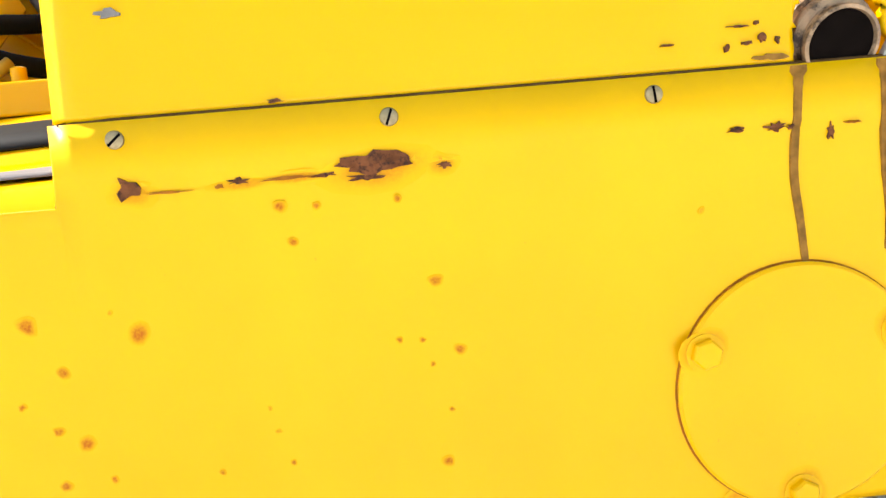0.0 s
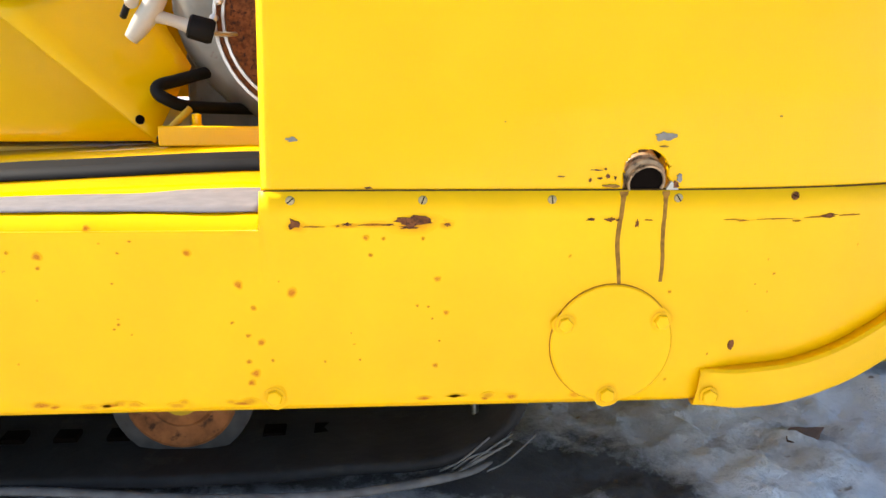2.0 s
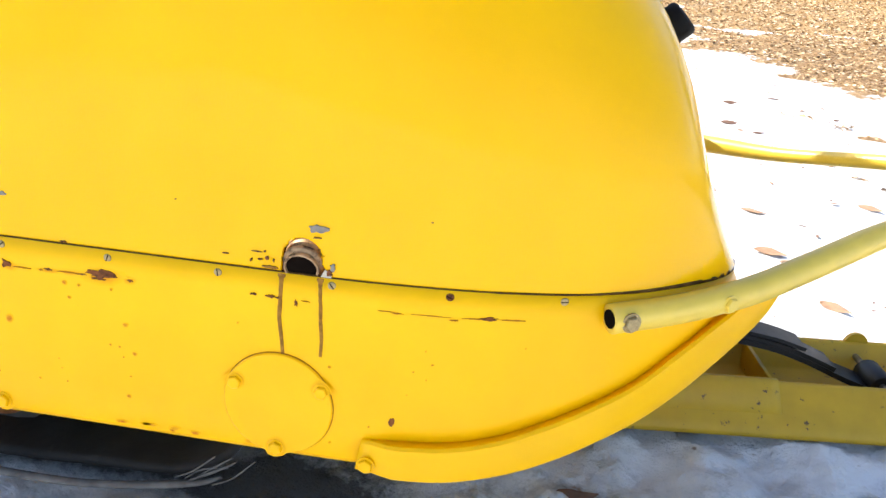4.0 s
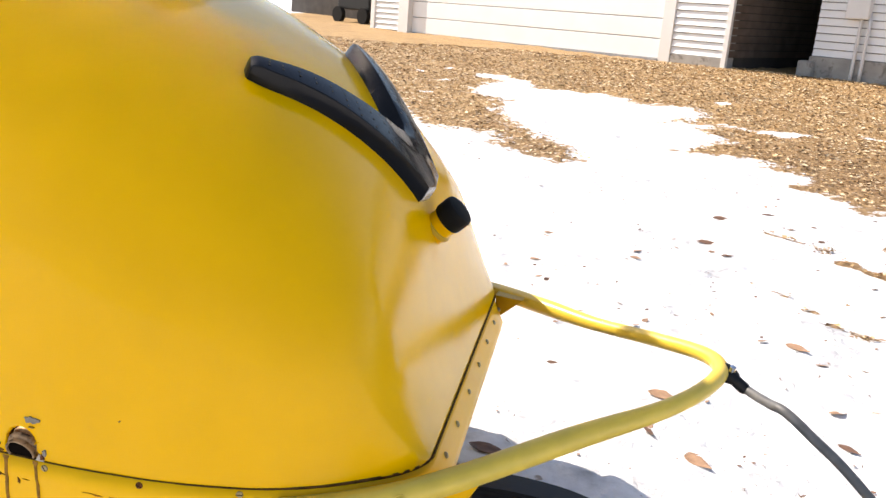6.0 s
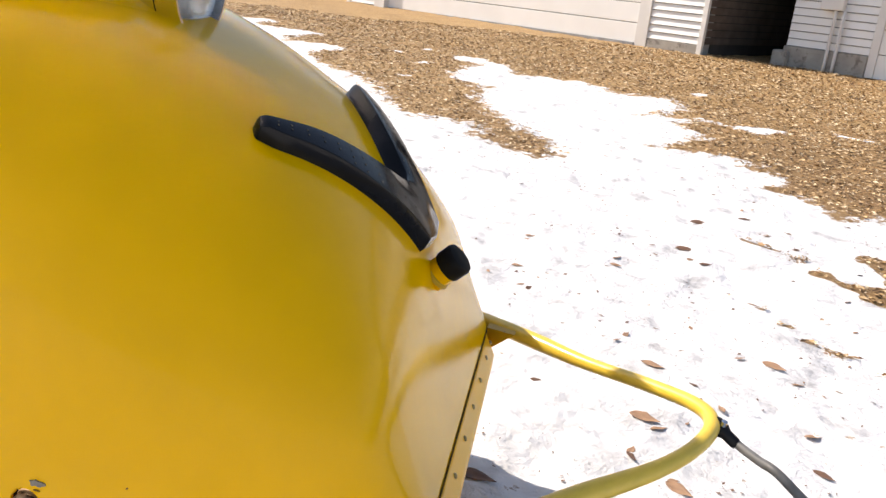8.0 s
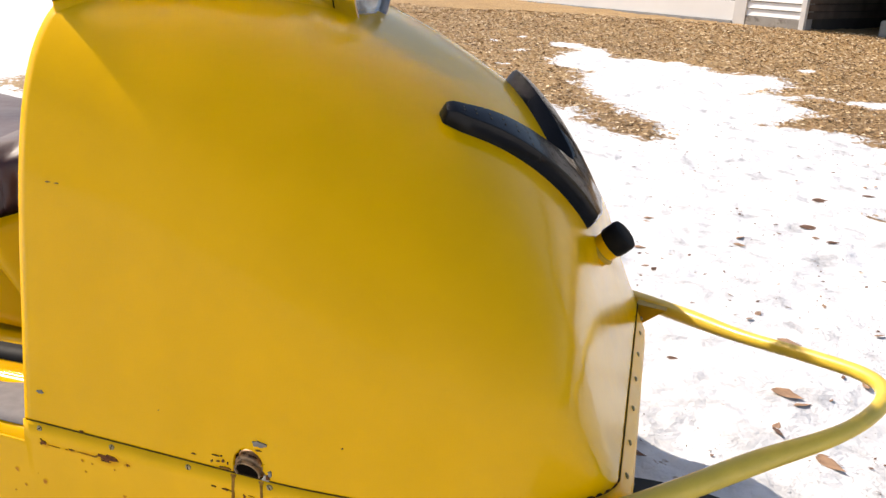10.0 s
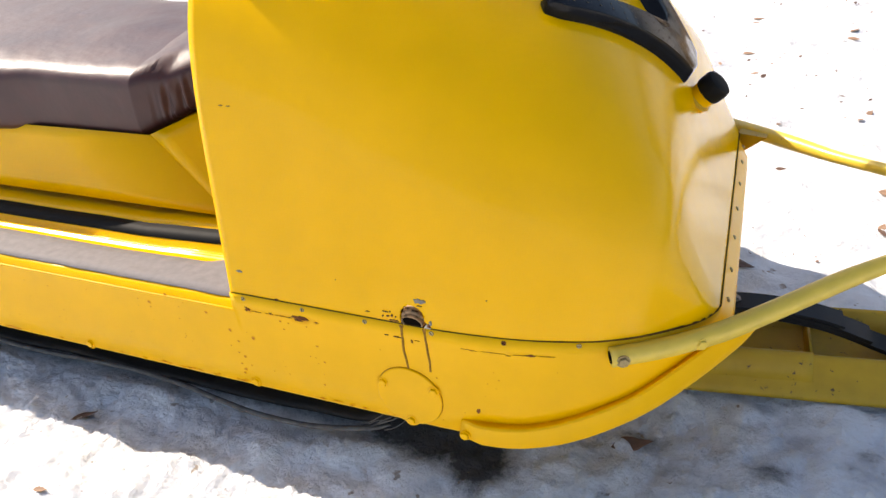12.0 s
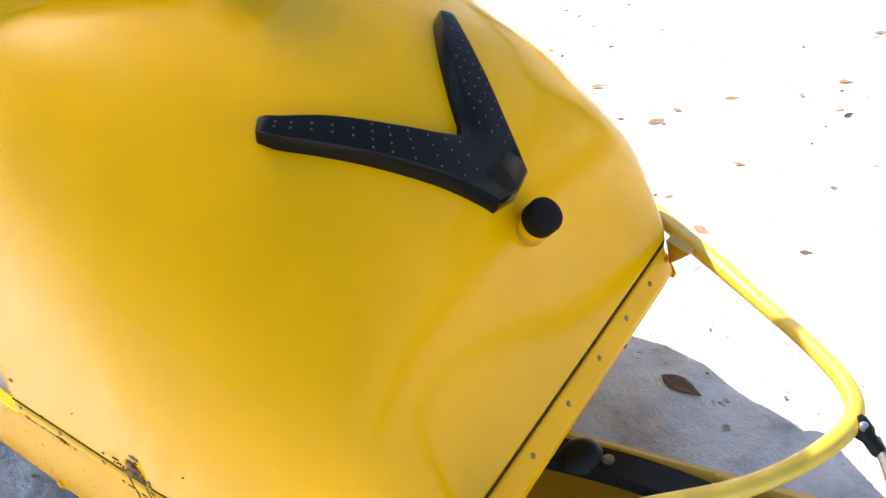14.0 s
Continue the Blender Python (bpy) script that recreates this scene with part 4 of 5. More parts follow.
for f in ((0, 1, 2), (3, 5, 4), (0, 3, 4, 1), (1, 4, 5, 2), (2, 5, 3, 0)):
    bm.faces.new([a[i] for i in f])
part("bracket", bm, dull_yellow, bumper, "triangular bumper bracket")

# ---- running boards ----
BOARD = ((0.000, 0.2545), (0.001, 0.2572), (0.006, 0.2640), (0.010, 0.2672), (0.050, 0.2680), (0.098, 0.2692), (0.1035, 0.2725), (0.1075, 0.2750), (0.1115, 0.2720), (0.115, 0.2692), (0.1175, 0.2700), (0.1215, 0.2805), (0.124, 0.2822), (0.1465, 0.2950), (0.150, 0.2985), (0.153, 0.3005), (0.165, 0.3010), (0.19, 0.3020))
XB = [-1.7, -1.3, -0.9, -0.7, -0.6, -0.5, -0.4, -0.3, -0.25, -0.2, -0.15, -0.1, -0.05, -0.024, 0.02]
for side in (-1, 1):
    def place(x, y, z, up=0.0):
        z += up + 0.0012 * noise.noise(Vector((x * 9, y * 20, 0))) - min(0.013, 0.05 * max(0, -0.05 - x)) * smooth_step(0.03, 0.14, y)
        return Vector((x, y if side < 0 else 2 * C - y, z))
    board = sheet("running_board", [[place(x, y, z) for y, z in BOARD] for x in XB], 0.002, paint, sled, "yellow folded running board", flip=side < 0)
    rows = []
    for k in range(90):
        x = -0.0225 - 0.55 * k / 60 if k < 60 else -0.5725 - 1.12 * (k - 59) / 30
        near_edge, far_edge = 0.0105 + 0.0022 * noise.noise(Vector((x * 22, 1, 0))), 0.0975 + 0.0025 * noise.noise(Vector((x * 16, 5, 0))) - 0.012 * smooth_step(-0.09, -0.14, x)
        rows.append([place(x, near_edge + (far_edge - near_edge) * f, 0.2676 + 0.0016 * f, 0.0014) for f in (0, 0.25, 0.5, 0.75, 1)])
    sheet("tread_strip", rows, 0.0012, grey_tread, board, "grey anti-slip tread strip", flip=side < 0)
    rows = [[place(x, y - 0.0008, z, 0.0016 + 0.0012 * noise.noise(Vector((x * 14, 3, 0)))) for y, z in ((0.1238, 0.2822), (0.1350, 0.2886), (0.1470, 0.2954))] for x in XB]
    sheet("rubber_strip", rows, 0.0018, black_rubber, board, "black rubber strip", flip=side < 0)

# ---- seat base, seat and engine bay ----
def panel(name, corners, thick, material, parent, label=""):
    c = [Vector(p) for p in corners]
    rows = [[c[0].lerp(c[1], i / 6).lerp(c[3].lerp(c[2], i / 6), j / 6) for i in range(7)] for j in range(7)]
    return sheet(name, rows, thick, material, parent, label)


for side in (-1, 1):
    def mir(p):
        return p if side < 0 else (p[0], 2 * C - p[1], p[2])
    panel("seat_side_panel", [mir(p) for p in ((-1.7, 0.186, 0.290), (-0.138, 0.175, 0.302), (-0.290, 0.203, 0.424), (-1.7, 0.208, 0.396))], 0.003 * side, paint, sled, "yellow seat base panel with specks")
    panel("seat_front_panel", [mir(p) for p in ((-0.138, 0.1755, 0.302), (-0.113, 0.24, 0.366), (-0.181, 0.29, 0.463), (-0.291, 0.204, 0.424))], 0.003 * side, paint, sled, "yellow angled front panel of the seat base")
for side in (-1, 1):
    tube("panel_bend", [(x, y if side < 0 else 2 * C - y, z) for x, y, z in ((-0.137, 0.1752, 0.3015), (-0.214, 0.1893, 0.363), (-0.291, 0.2036, 0.4245))], 0.0024, paint, sled, "", 8, 3)
turned("hole", ((0.0045, 0), (0.0045, 0.0006), (0.001, 0.0007)), facing(Vector((-0.1505, 0.1765, 0.3215)), (0.55, -0.8, 0.2)), hole_dark, sled, sides=12)
for i in range(16):
    r2 = random.Random(700 + i)
    s, t = r2.random(), r2.random() ** 0.7
    x, z = -0.75 + 0.5 * s, 0.31 + 0.085 * t
    p = Vector((x, 0.184 + 0.024 * (z - 0.290) / 0.106, z))
    turned("rust_speck", ((0.0012 + 0.001 * t, 0), (0.001, 0.0006)), facing(p + Vector((0, -0.0008, 0.0004)), (0, -0.97, 0.2)), rust, sled, sides=8)


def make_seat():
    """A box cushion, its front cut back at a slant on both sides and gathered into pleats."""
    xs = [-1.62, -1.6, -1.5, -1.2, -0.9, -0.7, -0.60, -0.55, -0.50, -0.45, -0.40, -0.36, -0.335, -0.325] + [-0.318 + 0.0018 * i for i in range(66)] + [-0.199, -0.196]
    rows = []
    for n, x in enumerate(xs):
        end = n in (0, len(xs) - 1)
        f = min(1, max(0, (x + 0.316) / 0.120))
        # widening at the unseen rear is added to shade the running board
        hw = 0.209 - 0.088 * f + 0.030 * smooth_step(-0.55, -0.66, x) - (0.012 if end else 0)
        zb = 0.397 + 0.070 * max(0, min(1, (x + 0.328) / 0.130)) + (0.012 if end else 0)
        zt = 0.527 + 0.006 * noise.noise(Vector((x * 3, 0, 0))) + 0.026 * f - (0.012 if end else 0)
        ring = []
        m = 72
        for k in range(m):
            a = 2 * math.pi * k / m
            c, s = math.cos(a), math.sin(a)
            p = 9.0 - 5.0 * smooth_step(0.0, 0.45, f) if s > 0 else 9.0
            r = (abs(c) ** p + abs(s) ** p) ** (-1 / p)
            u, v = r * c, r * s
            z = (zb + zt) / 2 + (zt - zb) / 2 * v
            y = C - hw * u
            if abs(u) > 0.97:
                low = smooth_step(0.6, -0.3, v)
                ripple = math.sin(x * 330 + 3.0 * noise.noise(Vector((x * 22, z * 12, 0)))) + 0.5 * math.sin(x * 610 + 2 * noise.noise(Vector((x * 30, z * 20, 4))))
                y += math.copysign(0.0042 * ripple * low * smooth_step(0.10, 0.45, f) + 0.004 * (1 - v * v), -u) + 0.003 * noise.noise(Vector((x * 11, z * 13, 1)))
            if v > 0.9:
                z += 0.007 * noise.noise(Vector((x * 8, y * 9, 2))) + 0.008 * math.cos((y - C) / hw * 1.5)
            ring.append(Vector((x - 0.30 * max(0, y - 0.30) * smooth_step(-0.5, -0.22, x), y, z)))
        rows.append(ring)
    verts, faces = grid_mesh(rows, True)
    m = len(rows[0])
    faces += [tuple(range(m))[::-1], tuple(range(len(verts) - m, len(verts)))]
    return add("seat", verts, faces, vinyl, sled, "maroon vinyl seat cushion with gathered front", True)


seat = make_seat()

drum_m = facing(Vector((-0.0025, 0.245, 0.435)), (0, -1, 0)) @ Matrix.Scale(0.93, 4)
disc_m = facing(Vector((0.0125, 0.241, 0.4145)), (0, -1, 0)) @ Matrix.Scale(0.94, 4)
engine = turned("engine_housing", ((0.142, -0.16), (0.142, -0.03), (0.136, -0.012), (0.12, 0.0), (0.06, 0.003), (0.004, 0.002)), drum_m, drum_grey, sled, "grey cast engine housing", 56)
turned("starter_disc", ((0.106, -0.02), (0.1055, 0.006), (0.097, 0.006), (0.094, 0.010), (0.050, 0.0095), (0.04, 0.014), (0.008, 0.015)), disc_m, rust, engine, "rusty recoil starter disc", 48)
turned("disc_rim", ((0.105, -0.01), (0.1085, 0.004), (0.1075, 0.0085), (0.1045, 0.0085), (0.104, 0.004)), disc_m, bright_steel, engine, "bright steel rim", 48)
turned("inner_rim", ((0.0940, 0.0), (0.0990, 0.006), (0.0985, 0.0105), (0.0955, 0.011), (0.0945, 0.008)), disc_m, bright_steel, engine, "bright inner rim", 48)
for z in (0.414, 0.430):
    turned("rim_clip", ((0.004, 0), (0.004, 0.006), (0.002, 0.007)), facing(Vector((-0.0880 + 0.3 * abs(z - 0.41), 0.232, z)), (0, -1, 0)), bright_steel, engine, sides=10)
box("engine_block", (-0.13, 0.30, 0.15), (0.40, 0.60, 0.385), drum_grey, sled, bevel=0.01)
handle = tube("starter_handle", ((-0.157, 0.190, 0.394), (-0.149, 0.190, 0.404), (-0.139, 0.190, 0.418), (-0.131, 0.192, 0.431), (-0.125, 0.195, 0.441)), lambda t: 0.0065 + 0.0035 * math.sin(t * math.pi), cream, sled, "cream plastic T-shaped starter handle", 16, 5)
tube("stem", ((-0.140, 0.190, 0.4165), (-0.126, 0.192, 0.4135), (-0.112, 0.194, 0.409), (-0.103, 0.195, 0.406)), lambda t: 0.0078 - 0.0022 * math.sin(t * math.pi), cream, handle, "", 14, 4)
turned("handle_knob", ((0.005, 0), (0.0068, 0.004), (0.006, 0.009), (0.002, 0.011)), facing(Vector((-0.152, 0.189, 0.424)), (-0.2, -0.5, 0.8)), cream, handle, sides=14)
turned("rubber_sleeve", ((0.0095, 0.0), (0.0118, 0.002), (0.0122, 0.020), (0.0105, 0.024), (0.004, 0.0245)), facing(Vector((-0.1055, 0.195, 0.407)), (1, 0.15, -0.28)), black_rubber, handle, "black rubber sleeve", 10)
tube("starter_cord", ((-0.083, 0.199, 0.400), (-0.075, 0.212, 0.399), (-0.066, 0.234, 0.399)), 0.0022, cream, handle, "", 8, 4)
tube("fuel_hose", ((-0.060, 0.30, 0.368), (-0.085, 0.272, 0.364), (-0.107, 0.245, 0.359), (-0.121, 0.212, 0.3555), (-0.134, 0.190, 0.352), (-0.1345, 0.183, 0.346), (-0.126, 0.184, 0.3395), (-0.112, 0.200, 0.332), (-0.088, 0.235, 0.327), (-0.05, 0.275, 0.322)), 0.0060, black_rubber, sled, "black rubber hose loop", 14, 6)
tube("throttle_cable", ((-0.168, 0.212, 0.414), (-0.158, 0.202, 0.429), (-0.145, 0.200, 0.440), (-0.123, 0.204, 0.4465), (-0.095, 0.235, 0.444)), 0.0034, black_rubber, sled, "thin black cable", 8, 6)
box("cross_channel", (-0.131, 0.157, 0.2995), (0.02, 0.163, 0.3178), paint, sled, "yellow channel rail", 0.0015)
box("channel_flange", (-0.127, 0.164, 0.300), (0.02, 0.215, 0.305), paint, sled, "", 0.001)
turned("flange_stud", ((0.006, 0), (0.006, 0.012), (0.0045, 0.013), (0.0045, 0.022), (0.002, 0.023)), facing(Vector((-0.099, 0.178, 0.3045)), (0, 0, 1)), paint, sled, sides=10)
tube("linkage_rod", ((-0.1295, 0.168, 0.307), (-0.118, 0.176, 0.319), (-0.106, 0.186, 0.331)), 0.0036, dull_yellow, sled, "", 8, 3)
box("tunnel", (-1.6, 0.215, 0.21), (0.20, 0.225, 0.30), black_paint, sled, bevel=0.001)
box("tunnel_top", (-1.6, 0.19, 0.285), (0.02, 0.65, 0.295), dull_yellow, sled, "", 0.001)
box("tunnel_side", (-1.6, 0.615, 0.21), (0.20, 0.625, 0.30), black_paint, sled, bevel=0.001)

# ---- track and bogie wheels ----
def track_rows():
    loop = [(-1.5, 0.006), (-1.2, 0.006), (-0.9, 0.007), (-0.7, 0.006), (-0.5, 0.007), (-0.35, 0.006), (-0.2, 0.005), (-0.1, 0.004), (0.0, 0.007), (0.08, 0.012), (0.14, 0.022), (0.185, 0.045), (0.205, 0.085), (0.19, 0.13), (0.15, 0.16), (0.05, 0.175), (-0.2, 0.185), (-1.0, 0.19), (-1.45, 0.185), (-1.56, 0.13), (-1.57, 0.06), (-1.5, 0.006)]
    pts = spline([(x, 0, z) for x, z in loop], 6)
    rows = []
    for i, p in enumerate(pts):
        w = 0.008 * noise.noise(Vector((p.x * 5, p.z * 8, 4)))
        rows.append([Vector((p.x, y, p.z + 0.003 * noise.noise(Vector((p.x * 12, y * 9, 0))))) for y in (0.065 + w, 0.073 + w, 0.15, 0.24, 0.33, 0.42, 0.51, 0.60, 0.67, 0.714, 0.722)])
    return rows


track_rubber = mat("worn_track_rubber", (0.026, 0.0235, 0.0225), 0.8, spec=0.2, vary=0.3, vscale=25, spots=(((0.05, 0.045, 0.04), 18, 0.6, 0.12),), bump=((90, 0.4),))
track = sheet("track", track_rows(), 0.009, track_rubber, sled, "worn black rubber drive track")
rnd = random.Random(11)
for i in range(22):
    x = -0.945 + i * 0.05
    box("drive_slot", (x, 0.139, 0.008), (x + 0.022, 0.161, 0.0185), hole_dark, track, bevel=0.001)
    box("grouser", (x + 0.026, 0.14, 0.0085), (x + 0.032, 0.70, 0.0135), track_rubber, track, bevel=0.001)
path = [(-1.45, 0.062, 0.008), (-1.1, 0.064, 0.008), (-0.8, 0.062, 0.008), (-0.6, 0.057, 0.008), (-0.45, 0.062, 0.009), (-0.36, 0.065, 0.009), (-0.28, 0.060, 0.009), (-0.22, 0.053, 0.010), (-0.174, 0.045, 0.010), (-0.12, 0.037, 0.010), (-0.081, 0.032, 0.010), (-0.03, 0.030, 0.010), (0.031, 0.032, 0.010), (0.09, 0.042, 0.011), (0.149, 0.058, 0.013), (0.172, 0.068, 0.018)]
frayed = mat("frayed_cord", (0.13, 0.12, 0.112), 0.9, vary=0.35, vscale=60, bump=((200, 0.5),))
tube("frayed_edge", path, lambda t: 0.0052 if t < 0.9 else 0.0052 - 0.03 * (t - 0.9), frayed, track, "pale frayed track edge", 8, 6, 0.7)
for k in range(7):  # loose cords at the torn end
    r4 = random.Random(60 + k)
    a = Vector((0.12 + 0.05 * r4.random(), 0.054 + 0.012 * r4.random(), 0.015))
    tube("loose_cord", (a, a + Vector((0.02, 0.006 * (r4.random() - 0.3), 0.006 + 0.01 * r4.random())), a + Vector((0.045, 0.02 * (r4.random() - 0.2), 0.006 + 0.03 * r4.random()))), 0.0009, frayed, track, "", 6, 4)
hub_rust = mat("rusty_hub", (0.27, 0.10, 0.035), 0.8, spec=0.15, vary=0.4, vscale=60, spots=(((0.06, 0.028, 0.014), 70, 0.56, 0.12),), bump=((200, 0.3),))
tyre_grey = mat("dusty_tyre", (0.06, 0.055, 0.052), 0.8, spec=0.2, vary=0.3, vscale=40, bump=((120, 0.3),))
for x in (-0.122, -0.46, -0.80, -1.14):
    wm = facing(Vector((x + 0.004, 0.137, 0.066)), (0, -1, 0)) @ Matrix.Scale(1.06, 4)
    wheel = turned("bogie_wheel", ((0.040, -0.018), (0.058, -0.02), (0.0635, -0.014), (0.065, 0.0), (0.0635, 0.010), (0.055, 0.014), (0.046, 0.012), (0.044, 0.006)), wm, tyre_grey, sled, "rubber-tyred bogie wheel with rusty hub", 36)
    turned("hub", ((0.050, -0.01), (0.050, 0.0125), (0.047, 0.0145), (0.040, 0.010), (0.031, 0.009), (0.027, 0.014), (0.016, 0.015), (0.011, 0.011), (0.004, 0.011)), wm, hub_rust, wheel, "rusty pressed steel hub", 32)
    turned("hub_cap", ((0.017, 0.0150), (0.016, 0.0175), (0.010, 0.0190), (0.004, 0.0185)), wm, dull_yellow, wheel, "worn yellow hub cap", 20)
tube("suspension_arm", ((-0.122, 0.185, 0.073), (-0.2, 0.19, 0.13), (-0.29, 0.19, 0.17), (-0.38, 0.19, 0.13), (-0.46, 0.185, 0.073)), 0.009, black_paint, sled, "", 10, 4)
tube("return_spring", ((0.165, 0.13, 0.112), (0.163, 0.128, 0.07), (0.164, 0.126, 0.03)), 0.0035, steel, sled, "thin steel rod", 8, 3)

# ---- front ski ----
SKI = Matrix.Translation((0.9194, 0.4673, 0)) @ Matrix.Rotation(radians(8.5), 4, "Z")


def ski_rows():
    rows = []
    for i in range(41):
        x = -0.50 + 0.98 * i / 40
        lift = 0.012 + 0.16 * max(0, (x - 0.20) / 0.28) ** 2 + 0.03 * max(0, (-0.38 - x) / 0.12) ** 2
        w = 0.068 - 0.02 * max(0, (x - 0.1) / 0.38) ** 2
        h = 0.042 * smooth_step(0.44, 0.25, x) * smooth_step(-0.5, -0.38, x) + 0.004
        skirt = 0.047 * smooth_step(0.42, 0.2, x) * smooth_step(-0.5, -0.40, x)
        half = ((w + skirt, -0.004), (w + skirt, 0.002), (w + skirt * 0.9, 0.009), (w + skirt * 0.08, h - 0.003), (w, h), (w - 0.004, h - 0.002), (w - 0.007, 0.006), (w - 0.012, 0.001), (0.02, 0.0), (0.012, -0.004))
        rows.append([SKI @ Vector((x, -y, lift + z)) for y, z in half] + [SKI @ Vector((x, y, lift + z)) for y, z in half[::-1]])
    return rows


ski = sheet("ski", ski_rows(), 0.003, dull_yellow, sled, "yellow steel channel ski with worn paint")
for side in (-1, 1):
    tube("ski_edge", [SKI @ Vector((x, side * (0.068 - 0.02 * max(0, (x - 0.1) / 0.38) ** 2), 0.0575 + 0.16 * max(0, (x - 0.20) / 0.28) ** 2)) for x in (-0.36, -0.2, 0.0, 0.15, 0.25)], 0.0028, dull_yellow, ski, "", 8, 4)
box("ski_rib", (-0.155, -0.061, 0.012), (-0.150, 0.061, 0.054), dull_yellow, ski, "", 0.001, SKI)
for side in (-1, 1):  # saddle plates folded over the rims behind the rib
    rows = [[SKI @ Vector((x, side * y, z)) for y, z in ((0.060, 0.050), (0.0625, 0.0595), (0.069, 0.0605), (0.074, 0.056), (0.100, 0.031))] for x in (-0.40, -0.33, -0.25, -0.20, -0.165, -0.152)]
    sheet("saddle_plate", rows, 0.0025, dull_yellow, ski, "worn yellow saddle plate", flip=side < 0)
for i in range(22):
    r3 = random.Random(900 + i)
    x, side = -0.4 + 0.6 * r3.random(), r3.choice((-1, 1))
    f = r3.random()
    p = SKI @ Vector((x, side * (0.1135 - 0.042 * f), 0.0205 + 0.034 * f))
    turned("paint_chip", ((0.002 + 0.003 * r3.random(), 0), (0.001, 0.0006)), facing(p, SKI.to_3x3() @ Vector((0, side * 0.65, 0.76))), rust, ski, sides=7)


def leaf_spring(pts, wide, thick, name, label):
    path = spline(pts, 8)
    verts, faces = [], []
    for i, p in enumerate(path):
        d = (path[min(i + 1, len(path) - 1)] - path[max(i - 1, 0)]).normalized()
        up = Vector((-d.z, 0, d.x))
        for y, o in ((-wide, 0), (wide, 0), (wide, thick), (-wide, thick)):
            verts.append(SKI @ (p + Vector((0, y, 0)) + up * o))
    for i in range(len(path) - 1):
        for k in range(4):
            faces.append((4 * i + k, 4 * i + (k + 1) % 4, 4 * i + 4 + (k + 1) % 4, 4 * i + 4 + k))
    faces += [(0, 1, 2, 3), tuple(len(verts) - 4 + k for k in (3, 2, 1, 0))]
    return add(name, verts, faces, black_paint, sled, label)


spring = leaf_spring(((-0.36, 0, 0.088), (-0.29, 0, 0.092), (-0.22, 0, 0.091), (-0.15, 0, 0.080), (-0.10, 0, 0.064), (-0.05, 0, 0.043), (-0.005, 0, 0.027)), 0.023, 0.007, "leaf_spring", "black steel leaf spring")
leaf_spring(((-0.36, 0, 0.0955), (-0.29, 0, 0.0995), (-0.22, 0, 0.0985), (-0.15, 0, 0.0875), (-0.10, 0, 0.0715), (-0.062, 0, 0.056)), 0.0225, 0.006, "leaf_spring", "black steel leaf spring")
leaf_spring(((-0.36, 0, 0.102), (-0.29, 0, 0.106), (-0.22, 0, 0.105), (-0.15, 0, 0.095), (-0.105, 0, 0.082)), 0.022, 0.005, "leaf_spring", "black steel leaf spring")
turned("spring_eye", ((0.016, -0.026), (0.018, -0.022), (0.018, 0.022), (0.016, 0.026)), facing(SKI @ Vector((0.004, 0, 0.038)), SKI.to_3x3() @ Vector((0, 1, 0))), black_paint, spring, sides=20)
turned("spring_pin", ((0.0045, -0.066), (0.0045, 0.066)), facing(SKI @ Vector((0.004, 0, 0.041)), SKI.to_3x3() @ Vector((0, 1, 0))), steel, spring, sides=12)
for side in (-1, 1):
    turned("pin_lug", ((0.017, -0.003), (0.017, 0.003), (0.006, 0.0035)), facing(SKI @ Vector((0.004, side * 0.0695, 0.056)), SKI.to_3x3() @ Vector((0, side, 0))), dull_yellow, ski, sides=18)
    hex_bolt(SKI @ Vector((0.004, side * 0.0730, 0.058)), SKI.to_3x3() @ Vector((0, side, 0)), 0.3, ski, 0.006, dull_yellow)
leg = turned("steering_leg", ((0.030, 0.0), (0.032, 0.004), (0.028, 0.012), (0.020, 0.020), (0.012, 0.022)), facing(SKI @ Vector((-0.310, 0, 0.102)), (0, 0, 1)), black_paint, sled, "black steering leg above the ski", 20)
hex_bolt(SKI @ Vector((-0.273, 0.002, 0.1125)), (0, 0, 1), 0.4, leg, 0.007, steel)
tube("ski_brace", [SKI @ Vector(p) for p in ((0.04, -0.02, 0.025), (0.10, -0.005, 0.040), (0.17, 0.01, 0.062), (0.25, 0.012, 0.105))], 0.006, tube_paint, ski, "", 10, 4)

# ---- handlebar ----
bar = tube("handlebar", ((-0.262, 0.245, 0.818), (-0.20, 0.275, 0.834), (-0.13, 0.32, 0.852), (-0.09, 0.38, 0.855), (-0.085, 0.42, 0.853), (-0.09, 0.46, 0.855), (-0.13, 0.52, 0.852), (-0.20, 0.565, 0.834), (-0.262, 0.595, 0.818)), 0.0115, paint, sled, "yellow tube handlebar", 14, 6)
for y0, y1 in ((0.252, 0.178), (0.588, 0.662)):
    tube("grip", ((-0.250, y0, 0.821), (-0.32, (y0 + y1) / 2, 0.806), (-0.40, y1, 0.788)), 0.0165, black_rubber, bar, "black rubber grip", 14, 4)
tube("lever", ((-0.215, 0.262, 0.815), (-0.235, 0.245, 0.800), (-0.262, 0.228, 0.787)), 0.008, paint, bar, "", 10, 4, 0.6)
tube("column", ((-0.085, 0.42, 0.85), (-0.06, 0.42, 0.78), (-0.02, 0.42, 0.65), (0.05, 0.42, 0.40)), 0.013, paint, bar, "", 12, 4)

